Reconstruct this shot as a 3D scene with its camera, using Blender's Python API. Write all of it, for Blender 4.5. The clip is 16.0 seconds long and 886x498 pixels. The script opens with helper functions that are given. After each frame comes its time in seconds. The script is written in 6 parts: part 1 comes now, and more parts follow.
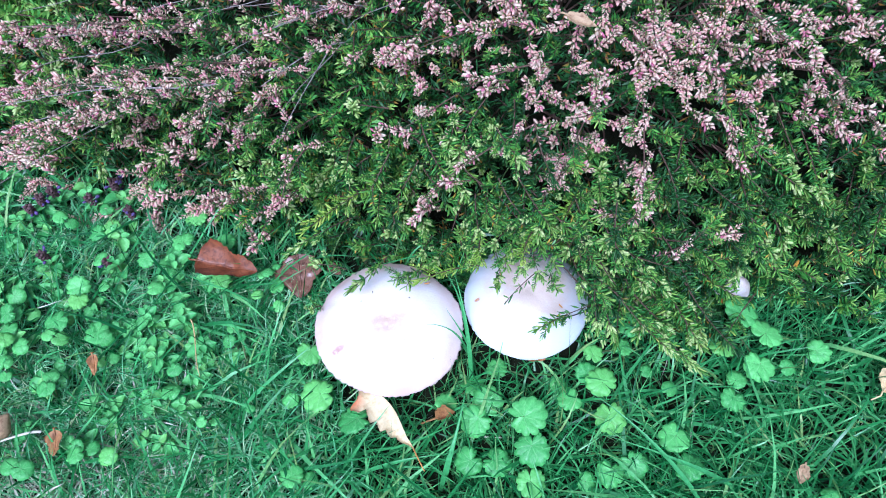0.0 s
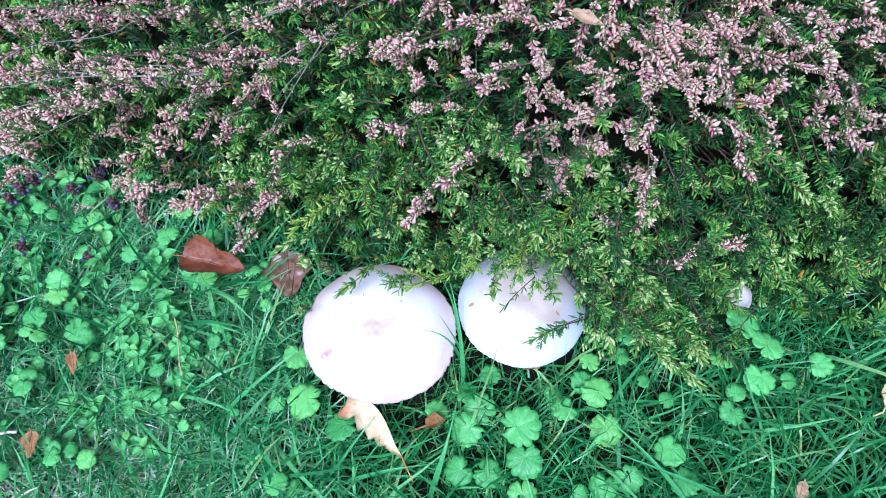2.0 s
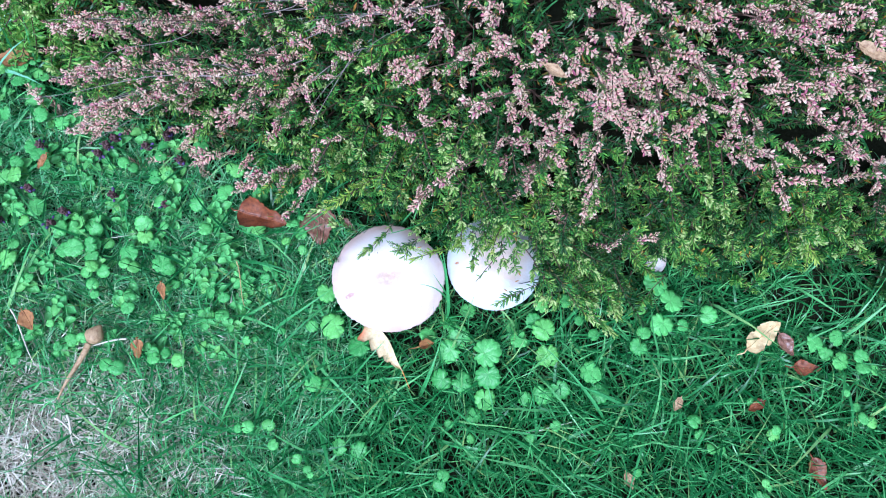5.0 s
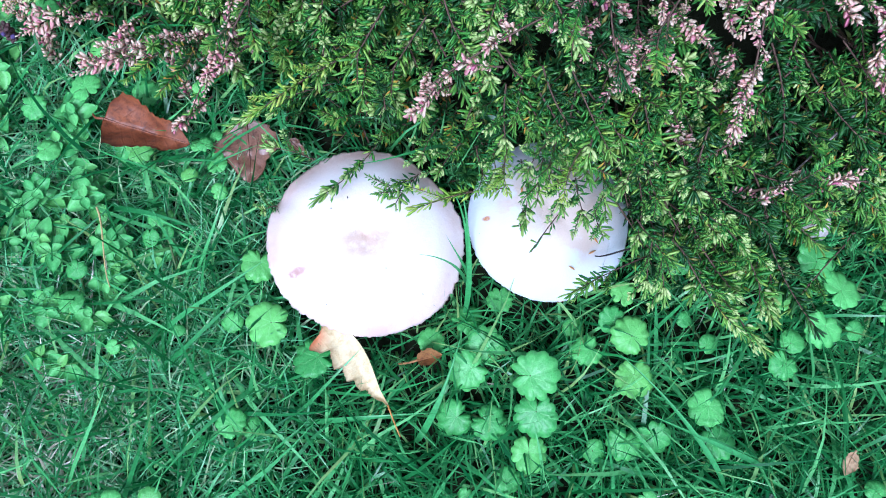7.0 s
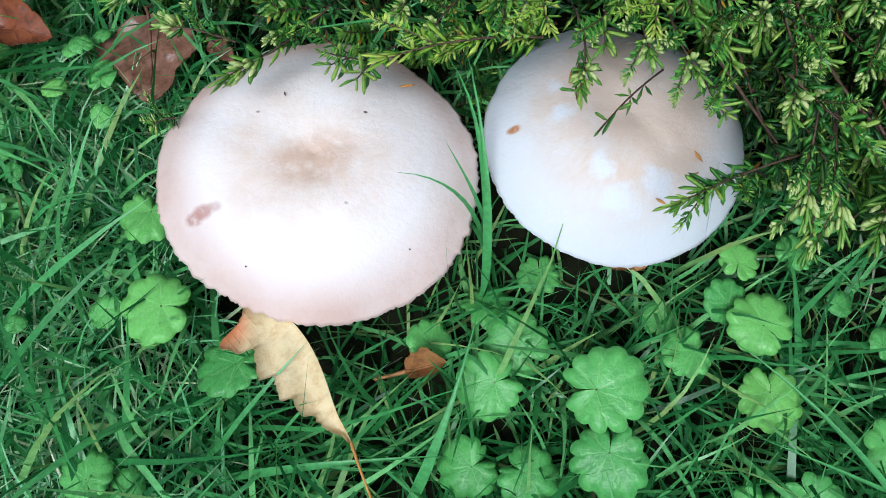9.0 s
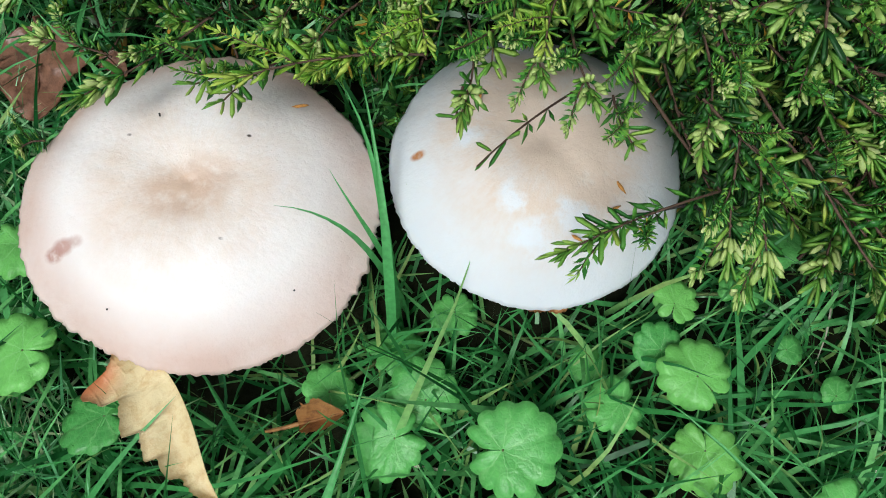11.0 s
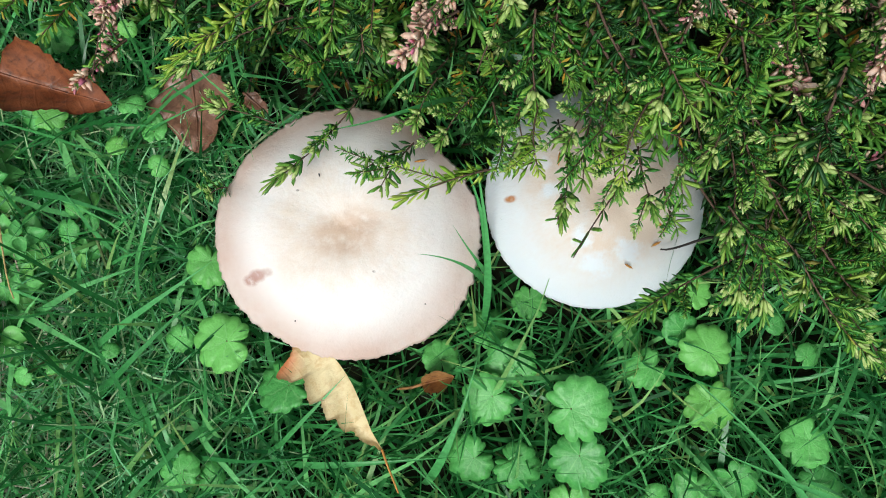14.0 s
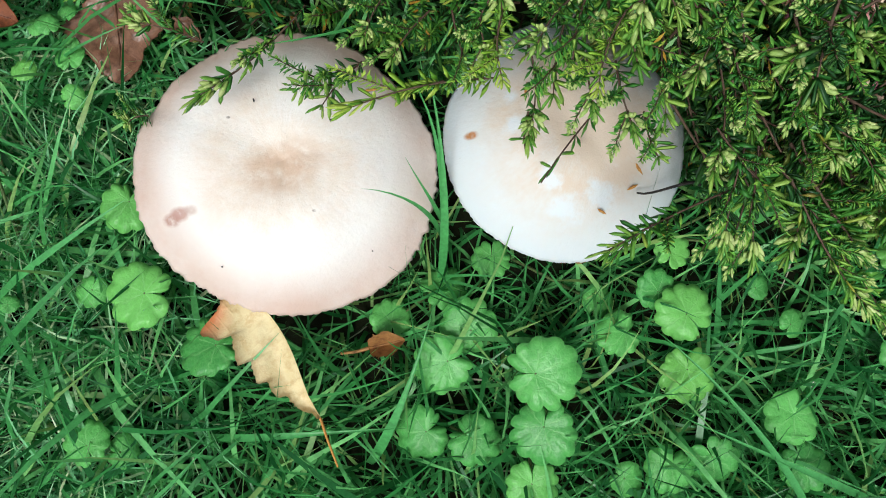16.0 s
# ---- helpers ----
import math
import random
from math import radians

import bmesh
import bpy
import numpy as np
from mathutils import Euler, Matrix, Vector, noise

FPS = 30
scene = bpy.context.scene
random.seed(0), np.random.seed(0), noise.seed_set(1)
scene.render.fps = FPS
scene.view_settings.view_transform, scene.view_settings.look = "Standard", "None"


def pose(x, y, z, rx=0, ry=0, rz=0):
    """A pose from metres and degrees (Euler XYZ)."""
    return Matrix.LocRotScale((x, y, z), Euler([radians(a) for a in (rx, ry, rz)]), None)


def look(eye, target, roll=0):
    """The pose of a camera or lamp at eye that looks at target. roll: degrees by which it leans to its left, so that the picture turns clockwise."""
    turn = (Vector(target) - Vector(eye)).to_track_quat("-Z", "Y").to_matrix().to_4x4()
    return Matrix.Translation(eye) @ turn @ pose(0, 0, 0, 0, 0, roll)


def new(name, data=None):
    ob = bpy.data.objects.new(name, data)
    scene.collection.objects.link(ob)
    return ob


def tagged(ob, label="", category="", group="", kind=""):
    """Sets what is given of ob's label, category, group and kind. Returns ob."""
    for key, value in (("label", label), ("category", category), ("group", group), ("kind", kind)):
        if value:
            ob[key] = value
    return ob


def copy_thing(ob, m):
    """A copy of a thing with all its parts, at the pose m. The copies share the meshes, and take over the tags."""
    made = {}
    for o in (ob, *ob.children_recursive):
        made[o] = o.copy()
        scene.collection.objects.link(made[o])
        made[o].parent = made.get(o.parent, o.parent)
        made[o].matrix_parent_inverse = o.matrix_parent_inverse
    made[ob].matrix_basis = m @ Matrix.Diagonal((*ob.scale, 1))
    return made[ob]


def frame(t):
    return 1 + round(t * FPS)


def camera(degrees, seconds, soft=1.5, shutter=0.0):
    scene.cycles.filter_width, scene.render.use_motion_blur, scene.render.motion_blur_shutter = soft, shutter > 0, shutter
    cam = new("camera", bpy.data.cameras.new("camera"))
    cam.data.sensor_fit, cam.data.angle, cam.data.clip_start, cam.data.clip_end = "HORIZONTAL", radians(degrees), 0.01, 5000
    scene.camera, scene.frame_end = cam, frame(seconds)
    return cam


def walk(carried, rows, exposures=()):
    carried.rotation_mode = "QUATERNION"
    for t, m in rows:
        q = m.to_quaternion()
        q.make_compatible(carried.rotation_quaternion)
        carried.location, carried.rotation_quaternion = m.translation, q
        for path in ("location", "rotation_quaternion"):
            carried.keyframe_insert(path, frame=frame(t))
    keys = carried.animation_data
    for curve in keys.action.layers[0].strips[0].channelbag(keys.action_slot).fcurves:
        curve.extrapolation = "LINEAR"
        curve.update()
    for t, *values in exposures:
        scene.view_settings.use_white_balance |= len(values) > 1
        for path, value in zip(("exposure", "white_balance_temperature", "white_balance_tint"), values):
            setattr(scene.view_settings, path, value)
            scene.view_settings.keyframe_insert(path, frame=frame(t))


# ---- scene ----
cam = camera(62.0, 16.0, soft=1.0, shutter=0.0)
PATH = [
    (0, (0.0240, -0.2383, 0.5613), (0.0310, 0.2401, -0.3168), -1.24),
    (0.5, (0.0266, -0.2107, 0.5015), (0.0384, 0.2721, -0.3741), -0.27),
    (1, (0.0290, -0.2028, 0.5013), (0.0386, 0.2651, -0.3824), -0.20),
    (1.5, (0.0272, -0.2022, 0.5118), (0.0391, 0.2570, -0.3764), 0.36),
    (2, (0.0239, -0.2158, 0.5514), (0.0392, 0.2404, -0.3383), 0.98),
    (2.5, (0.0101, -0.2701, 0.8124), (0.0364, 0.1206, -0.1077), 2.97),
    (3, (0.0091, -0.2860, 0.9388), (0.0332, 0.0930, 0.0137), 2.58),
    (3.5, (0.0104, -0.2722, 0.9328), (0.0313, 0.1065, 0.0075), 2.12),
    (4, (0.0046, -0.2167, 0.8862), (0.0314, 0.1023, -0.0612), 5.10),
    (4.5, (0.0086, -0.1787, 0.8252), (0.0374, 0.0928, -0.1368), 7.79),
    (5, (0.0150, -0.1671, 0.7638), (0.0468, 0.0704, -0.2071), 9.18),
    (5.2, (0.0139, -0.1547, 0.7449), (0.0498, 0.0587, -0.2314), 11.05),
    (7.3, (-0.0008, -0.1002, 0.4280), (0.0680, 0.0902, -0.5513), 22.54),
    (7.5, (-0.0012, -0.0970, 0.4149), (0.0589, 0.0994, -0.5638), 19.77),
    (8, (0.0005, -0.0953, 0.3782), (0.0384, 0.1030, -0.6012), 13.25),
    (8.5, (0.0095, -0.1165, 0.3309), (0.0404, 0.1689, -0.6270), 8.99),
    (9, (0.0231, -0.1270, 0.2846), (0.0483, 0.1851, -0.6651), 6.60),
    (9.5, (0.0468, -0.1208, 0.2546), (0.0549, 0.2454, -0.6759), 3.66),
    (10, (0.0569, -0.1128, 0.2401), (0.0607, 0.2360, -0.6971), 3.06),
    (10.2, (0.0582, -0.1101, 0.2380), (0.0630, 0.2335, -0.7011), 3.22),
    (12.3, (0.0457, -0.1073, 0.3234), (0.0842, 0.1878, -0.6313), 9.86),
    (12.5, (0.0314, -0.1082, 0.3244), (0.0712, 0.1910, -0.6290), 10.18),
    (13, (0.0111, -0.1104, 0.3198), (0.0571, 0.1809, -0.6357), 11.98),
    (13.5, (0.0222, -0.0995, 0.3280), (0.0596, 0.1508, -0.6395), 11.14),
    (14, (0.0165, -0.0610, 0.3567), (0.0446, 0.0434, -0.6375), 16.64),
    (14.5, (0.0182, -0.0205, 0.3644), (0.0779, 0.0573, -0.6308), 39.83),
    (15, (0.0222, -0.0088, 0.3571), (0.0929, 0.0483, -0.6387), 53.72),
    (15.5, (0.0196, -0.0291, 0.3392), (0.1020, 0.0310, -0.6556), 56.27),
    (16, (0.0238, -0.0843, 0.3191), (0.0982, 0.0434, -0.6699), 32.65),
]
walk(cam, [(t, look(eye, target, roll)) for t, eye, target, roll in PATH], exposures=[
    (0, 0.76, 4760, 21), (2.2, 0.76, 4760, 20), (3.2, 0.76, 4820, 18), (7.5, 0.68, 4780, 17), (8.5, 0.42, 5250, 13), (9.0, 0.15, 5600, 10), (9.5, 0.08, 5900, 7), (10.2, 0.0, 6000, 7), (12.3, 0.20, 6250, 4), (14.0, 0.16, 6200, 4), (14.8, 0.32, 6250, 4), (15.5, 0.32, 6250, 4), (16, 0.17, 6200, 4)])

# ---- light: an overcast sky, brightest a little behind the lawn side ----
world = bpy.data.worlds.new("sky")
scene.world = world
world.use_nodes = True
wn = world.node_tree
sky = wn.nodes.new("ShaderNodeTexSky")
sky.sky_type, sky.sun_disc = "NISHITA", False
sky.sun_elevation, sky.sun_rotation = radians(58), radians(200)
sky.air_density, sky.dust_density, sky.ozone_density = 1.0, 4.0, 1.0
haze = wn.nodes.new("ShaderNodeHueSaturation")
haze.inputs["Saturation"].default_value = 0.25
wn.links.new(sky.outputs[0], haze.inputs["Color"])
wn.links.new(haze.outputs[0], wn.nodes["Background"].inputs["Color"])
wn.nodes["Background"].inputs["Strength"].default_value = 0.098
sun = new("sun", bpy.data.lights.new("sun", "SUN"))
sun.data.energy, sun.data.angle, sun.data.color = 2.35, radians(22), (1.0, 0.97, 0.92)
sun.matrix_world = look((-0.8, -1.6, 3.0), (0, 0, 0))


# ---- materials ----
def material(name):
    m = bpy.data.materials.new(name)
    m.use_nodes = True
    nt = m.node_tree
    return m, nt, nt.nodes["Principled BSDF"]


def node(nt, kind, **values):
    n = nt.nodes.new("ShaderNode" + kind)
    for key, v in values.items():
        n.inputs[key].default_value = v
    return n


def ramp(nt, fac, stops):
    r = nt.nodes.new("ShaderNodeValToRGB")
    while len(r.color_ramp.elements) < len(stops):
        r.color_ramp.elements.new(0.5)
    for e, (p, c) in zip(r.color_ramp.elements, stops):
        e.position, e.color = p, (*c, 1)
    nt.links.new(fac, r.inputs[0])
    return r.outputs[0]


def mix(nt, fac, a, b, blend="MIX"):
    m = nt.nodes.new("ShaderNodeMix")
    m.data_type, m.blend_type = "RGBA", blend
    for sock, v in ((m.inputs[0], fac), (m.inputs[6], a), (m.inputs[7], b)):
        if isinstance(v, bpy.types.NodeSocket):
            nt.links.new(v, sock)
        else:
            sock.default_value = v if isinstance(v, (int, float)) else (*v, 1)
    return m.outputs[2]


def math_node(nt, op, a, b=0.0, clamp=False):
    m = nt.nodes.new("ShaderNodeMath")
    m.operation, m.use_clamp = op, clamp
    for sock, v in zip(m.inputs, (a, b)):
        if isinstance(v, bpy.types.NodeSocket):
            nt.links.new(v, sock)
        else:
            sock.default_value = v
    return m.outputs[0]


def coords(nt):
    return nt.nodes.new("ShaderNodeTexCoord").outputs["Object"]


def noise_of(nt, vec, scale, detail=4.0, rough=0.6):
    n = node(nt, "TexNoise", Scale=scale, Detail=detail, Roughness=rough)
    nt.links.new(vec, n.inputs["Vector"])
    return n.outputs["Fac"]


def bump(nt, bsdf, height, strength, distance):
    b = node(nt, "Bump", Strength=strength, Distance=distance)
    nt.links.new(height, b.inputs["Height"])
    nt.links.new(b.outputs[0], bsdf.inputs["Normal"])


def see_through(nt, bsdf, colour, share):
    """Lets some light pass through a thin leaf."""
    t = nt.nodes.new("ShaderNodeBsdfTranslucent")
    nt.links.new(colour, t.inputs["Color"])
    m = nt.nodes.new("ShaderNodeMixShader")
    m.inputs[0].default_value = share
    nt.links.new(bsdf.outputs[0], m.inputs[1])
    nt.links.new(t.outputs[0], m.inputs[2])
    nt.links.new(m.outputs[0], nt.nodes["Material Output"].inputs["Surface"])


def island_material(name, stops, rough=0.5, thin=0.25, vary=0.3, spec=0.4):
    """Joined small pieces: each its own shade, with a slower drift from place to place."""
    m, nt, b = material(name)
    rnd = nt.nodes.new("ShaderNodeNewGeometry").outputs["Random Per Island"]
    slow = noise_of(nt, coords(nt), 14.0, 3.0)
    f = math_node(nt, "ADD", math_node(nt, "MULTIPLY", rnd, 1.0 - vary), math_node(nt, "MULTIPLY", slow, vary))
    col = ramp(nt, f, stops)
    fine = noise_of(nt, coords(nt), 500.0, 3.0)
    col = mix(nt, 0.5, col, fine, "OVERLAY")
    nt.links.new(col, b.inputs["Base Color"])
    b.inputs["Roughness"].default_value = rough
    b.inputs["Specular IOR Level"].default_value = spec
    if thin:
        see_through(nt, b, col, thin)
    return m


def leaf_material(name, dark, light, vein, ribs, rough=0.45, relief=1.0, thin=0.25):
    """A broad leaf with veins that spread from its stalk; its own shade for each leaf."""
    m, nt, b = material(name)
    co = coords(nt)
    sep = nt.nodes.new("ShaderNodeSeparateXYZ")
    nt.links.new(co, sep.inputs[0])
    ang = math_node(nt, "ARCTAN2", sep.outputs[0], sep.outputs[1])
    reach_out = math_node(nt, "SQRT", math_node(nt, "ADD", math_node(nt, "POWER", sep.outputs[0], 2.0), math_node(nt, "POWER", sep.outputs[1], 2.0)))
    wob = noise_of(nt, co, 2.2, 3.0)
    ang = math_node(nt, "ADD", ang, math_node(nt, "MULTIPLY", wob, 0.9))
    wave = math_node(nt, "COSINE", math_node(nt, "MULTIPLY", ang, float(ribs)))
    line = math_node(nt, "POWER", math_node(nt, "MAXIMUM", wave, 0.0), 14.0)
    cell = node(nt, "TexVoronoi", Scale=7.0)
    cell.feature = "DISTANCE_TO_EDGE"
    nt.links.new(co, cell.inputs["Vector"])
    net = math_node(nt, "SUBTRACT", 1.0, math_node(nt, "MULTIPLY", cell.outputs["Distance"], 6.0), True)
    rnd = nt.nodes.new("ShaderNodeObjectInfo").outputs["Random"]
    mottled = noise_of(nt, co, 3.0, 5.0)
    f = math_node(nt, "ADD", math_node(nt, "MULTIPLY", rnd, 0.6), math_node(nt, "MULTIPLY", math_node(nt, "SUBTRACT", mottled, 0.25), 1.0))
    col = mix(nt, f, dark, light)
    other = math_node(nt, "FRACT", math_node(nt, "MULTIPLY", rnd, 7.31))
    fresh = math_node(nt, "MULTIPLY", math_node(nt, "SUBTRACT", other, 0.72), 1.6, True)
    col = mix(nt, fresh, col, (light[0] * 1.6, light[1] * 1.12, light[2] * 0.85))
    inner = math_node(nt, "SUBTRACT", 1.0, math_node(nt, "MULTIPLY", reach_out, 1.05), True)
    col = mix(nt, math_node(nt, "MULTIPLY", line, math_node(nt, "ADD", math_node(nt, "MULTIPLY", inner, 0.55), 0.08)), col, vein)
    spots = noise_of(nt, co, 11.0, 5.0, 0.7)
    col = mix(nt, 0.22, col, spots, "OVERLAY")
    col = mix(nt, math_node(nt, "MULTIPLY", net, 0.10), col, vein)
    nt.links.new(col, b.inputs["Base Color"])
    b.inputs["Roughness"].default_value = rough
    b.inputs["Specular IOR Level"].default_value = 0.32
    h = math_node(nt, "ADD", math_node(nt, "MULTIPLY", wave, 0.015), math_node(nt, "ADD", math_node(nt, "MULTIPLY", line, -0.14), math_node(nt, "ADD", math_node(nt, "MULTIPLY", net, -0.10), math_node(nt, "MULTIPLY", mottled, 1.3))))
    bump(nt, b, h, 0.6 * relief, 0.0012)
    see_through(nt, b, col, thin)
    return m


def dead_leaf_material(name, a, c, spot, rough=0.6, stain=None):
    m, nt, b = material(name)
    co = coords(nt)
    big = noise_of(nt, co, 75.0, 6.0, 0.75)
    fine = noise_of(nt, co, 260.0, 4.0, 0.7)
    sep = nt.nodes.new("ShaderNodeSeparateXYZ")
    nt.links.new(co, sep.inputs[0])
    side = math_node(nt, "ABSOLUTE", sep.outputs[0])
    ribs = math_node(nt, "SINE", math_node(nt, "MULTIPLY", math_node(nt, "SUBTRACT", sep.outputs[1], side), 900.0))
    rib = math_node(nt, "POWER", math_node(nt, "MAXIMUM", ribs, 0.0), 10.0)
    col = mix(nt, math_node(nt, "MULTIPLY", math_node(nt, "SUBTRACT", big, 0.3), 2.2, True), a, c)
    col = mix(nt, math_node(nt, "MULTIPLY", math_node(nt, "SUBTRACT", fine, 0.47), 4.0, True), col, spot)
    col = mix(nt, math_node(nt, "MULTIPLY", rib, 0.06), col, spot)
    if stain:
        at, radius, colour = stain
        gap = node(nt, "VectorMath")
        gap.operation = "DISTANCE"
        gap.inputs[1].default_value = at
        nt.links.new(co, gap.inputs[0])
        k = math_node(nt, "ADD", math_node(nt, "SUBTRACT", 1.0, math_node(nt, "DIVIDE", gap.outputs["Value"], radius)), math_node(nt, "MULTIPLY", math_node(nt, "SUBTRACT", big, 0.5), 0.8))
        col = mix(nt, math_node(nt, "MULTIPLY", k, 2.2, True), col, colour)
    nt.links.new(col, b.inputs["Base Color"])
    b.inputs["Roughness"].default_value = rough
    bump(nt, b, math_node(nt, "ADD", fine, math_node(nt, "MULTIPLY", rib, 0.2)), 0.5, 0.0008)
    see_through(nt, b, col, 0.15)
    return m


def cap_material(name, white, tan, reach, marks, edge=1.3, blush=0.3, bias=0.0, shift=0.0, peeled=()):
    """White mushroom skin, tanned in torn patches towards the middle, with fine fibres that run outwards."""
    m, nt, b = material(name)
    co = coords(nt)
    sep = nt.nodes.new("ShaderNodeSeparateXYZ")
    nt.links.new(co, sep.inputs[0])
    rad = math_node(nt, "SQRT", math_node(nt, "ADD", math_node(nt, "POWER", sep.outputs[0], 2.0), math_node(nt, "POWER", sep.outputs[1], 2.0)))
    ang = math_node(nt, "ARCTAN2", sep.outputs[0], sep.outputs[1])
    polar = nt.nodes.new("ShaderNodeCombineXYZ")
    nt.links.new(math_node(nt, "MULTIPLY", ang, 14.0), polar.inputs[0])
    nt.links.new(math_node(nt, "MULTIPLY", rad, 130.0), polar.inputs[1])
    fibre = noise_of(nt, polar.outputs[0], 1.6, 5.0, 0.7)
    moved = node(nt, "VectorMath")
    moved.inputs[1].default_value = (shift, shift * 0.7, shift * 1.3)
    nt.links.new(co, moved.inputs[0])
    patch = noise_of(nt, moved.outputs[0], 30.0, 6.0, 0.65)
    fine = noise_of(nt, co, 420.0, 5.0, 0.75)
    near = math_node(nt, "SUBTRACT", 1.0, math_node(nt, "DIVIDE", rad, reach), True)
    f = math_node(nt, "ADD", math_node(nt, "ADD", math_node(nt, "MULTIPLY", near, 0.8), bias), math_node(nt, "MULTIPLY", math_node(nt, "SUBTRACT", patch, 0.5), 3.0))
    f = math_node(nt, "ADD", f, math_node(nt, "MULTIPLY", math_node(nt, "SUBTRACT", fibre, 0.5), 0.7))
    f = math_node(nt, "MULTIPLY", f, math_node(nt, "MULTIPLY", near, 2.2, True), True)
    col = mix(nt, f, white, tan)
    warm = noise_of(nt, co, 22.0, 3.0)
    col = mix(nt, math_node(nt, "MULTIPLY", warm, blush), col, (0.72, 0.60, 0.57))
    rim_tint = math_node(nt, "MULTIPLY", math_node(nt, "SUBTRACT", rad, reach * 0.86), 80.0, True)
    col = mix(nt, math_node(nt, "MULTIPLY", rim_tint, math_node(nt, "MULTIPLY", patch, edge * 1.25)), col, (0.58, 0.42, 0.36))
    for (x, y, r) in peeled:
        gap = node(nt, "VectorMath")
        gap.operation = "DISTANCE"
        gap.inputs[1].default_value = (x, y, 0)
        ground_plan = nt.nodes.new("ShaderNodeCombineXYZ")
        nt.links.new(sep.outputs[0], ground_plan.inputs[0])
        nt.links.new(sep.outputs[1], ground_plan.inputs[1])
        nt.links.new(ground_plan.outputs[0], gap.inputs[0])
        jag = math_node(nt, "MULTIPLY", math_node(nt, "SUBTRACT", noise_of(nt, co, 150.0, 5.0, 0.65), 0.5), 2.2)
        k = math_node(nt, "ADD", math_node(nt, "SUBTRACT", 1.0, math_node(nt, "DIVIDE", gap.outputs["Value"], r)), jag)
        col = mix(nt, math_node(nt, "MULTIPLY", math_node(nt, "MULTIPLY", k, 1.6, True), 0.7), col, (white[0], white[1] * 1.02, white[2] * 1.05))
    for (x, y, r, colour, power) in marks:
        d = node(nt, "VectorMath")
        d.operation = "DISTANCE"
        flat = nt.nodes.new("ShaderNodeCombineXYZ")
        nt.links.new(sep.outputs[0], flat.inputs[0])
        nt.links.new(math_node(nt, "MULTIPLY", sep.outputs[1], 1.5), flat.inputs[1])
        nt.links.new(flat.outputs[0], d.inputs[0])
        d.inputs[1].default_value = (x, y * 1.5, 0)
        k = math_node(nt, "SUBTRACT", 1.0, math_node(nt, "DIVIDE", d.outputs["Value"], r), True)
        torn = math_node(nt, "MULTIPLY", math_node(nt, "SUBTRACT", noise_of(nt, co, 240.0, 4.0), 0.24), 3.5, True)
        k = math_node(nt, "MULTIPLY", math_node(nt, "MULTIPLY", k, 2.0, True), torn)
        col = mix(nt, math_node(nt, "MULTIPLY", k, power), col, colour)
    nt.links.new(col, b.inputs["Base Color"])
    b.inputs["Roughness"].default_value = 0.55
    b.inputs["Subsurface Weight"].default_value = 0.15
    b.inputs["Subsurface Radius"].default_value = (0.006, 0.004, 0.003)
    b.inputs["Subsurface Scale"].default_value = 0.5
    h = math_node(nt, "ADD", math_node(nt, "MULTIPLY", fibre, 0.13), math_node(nt, "ADD", math_node(nt, "MULTIPLY", fine, 0.3), math_node(nt, "MULTIPLY", patch, 1.4)))
    bump(nt, b, h, 0.5, 0.0014)
    return m


def rough_material(name, a, c, scale, rough=0.85, relief=0.5, distance=0.002):
    m, nt, b = material(name)
    co = coords(nt)
    n = noise_of(nt, co, scale, 6.0, 0.7)
    fine = noise_of(nt, co, scale * 7, 4.0, 0.7)
    col = mix(nt, math_node(nt, "MULTIPLY", math_node(nt, "SUBTRACT", n, 0.3), 2.5, True), a, c)
    col = mix(nt, 0.6, col, fine, "OVERLAY")
    nt.links.new(col, b.inputs["Base Color"])
    b.inputs["Roughness"].default_value = rough
    bump(nt, b, fine, relief, distance)
    return m


SOIL, soil_nt, soil_b = material("soil")
soil_co = coords(soil_nt)
soil_n = noise_of(soil_nt, soil_co, 60.0, 6.0, 0.7)
# near-black soil colour stands in for deep shade between plants
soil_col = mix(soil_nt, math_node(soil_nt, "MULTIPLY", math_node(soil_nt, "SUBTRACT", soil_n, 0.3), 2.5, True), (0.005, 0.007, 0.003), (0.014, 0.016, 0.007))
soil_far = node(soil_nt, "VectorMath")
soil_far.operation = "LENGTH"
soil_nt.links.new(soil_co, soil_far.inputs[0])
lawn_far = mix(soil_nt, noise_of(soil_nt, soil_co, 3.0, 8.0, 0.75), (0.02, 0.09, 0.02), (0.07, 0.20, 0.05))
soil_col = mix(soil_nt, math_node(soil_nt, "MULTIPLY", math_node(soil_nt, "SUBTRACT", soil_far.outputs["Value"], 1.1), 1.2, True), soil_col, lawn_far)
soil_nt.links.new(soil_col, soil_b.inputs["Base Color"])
soil_b.inputs["Roughness"].default_value = 0.9
soil_b.inputs["Specular IOR Level"].default_value = 0.1
bump(soil_nt, soil_b, noise_of(soil_nt, soil_co, 420.0, 4.0, 0.7), 0.5, 0.002)
GRASS = island_material("grass", [(0.12, (0.014, 0.115, 0.028)), (0.4, (0.050, 0.25, 0.062)), (0.62, (0.10, 0.39, 0.115)), (0.80, (0.19, 0.53, 0.17)), (0.88, (0.30, 0.46, 0.14))], 0.34, 0.3, 0.25, 0.42)
FINE_GRASS = island_material("fine pale grass", [(0.12, (0.09, 0.37, 0.14)), (0.55, (0.26, 0.62, 0.30)), (0.85, (0.56, 0.66, 0.38))], 0.36, 0.3, 0.3, 0.5)
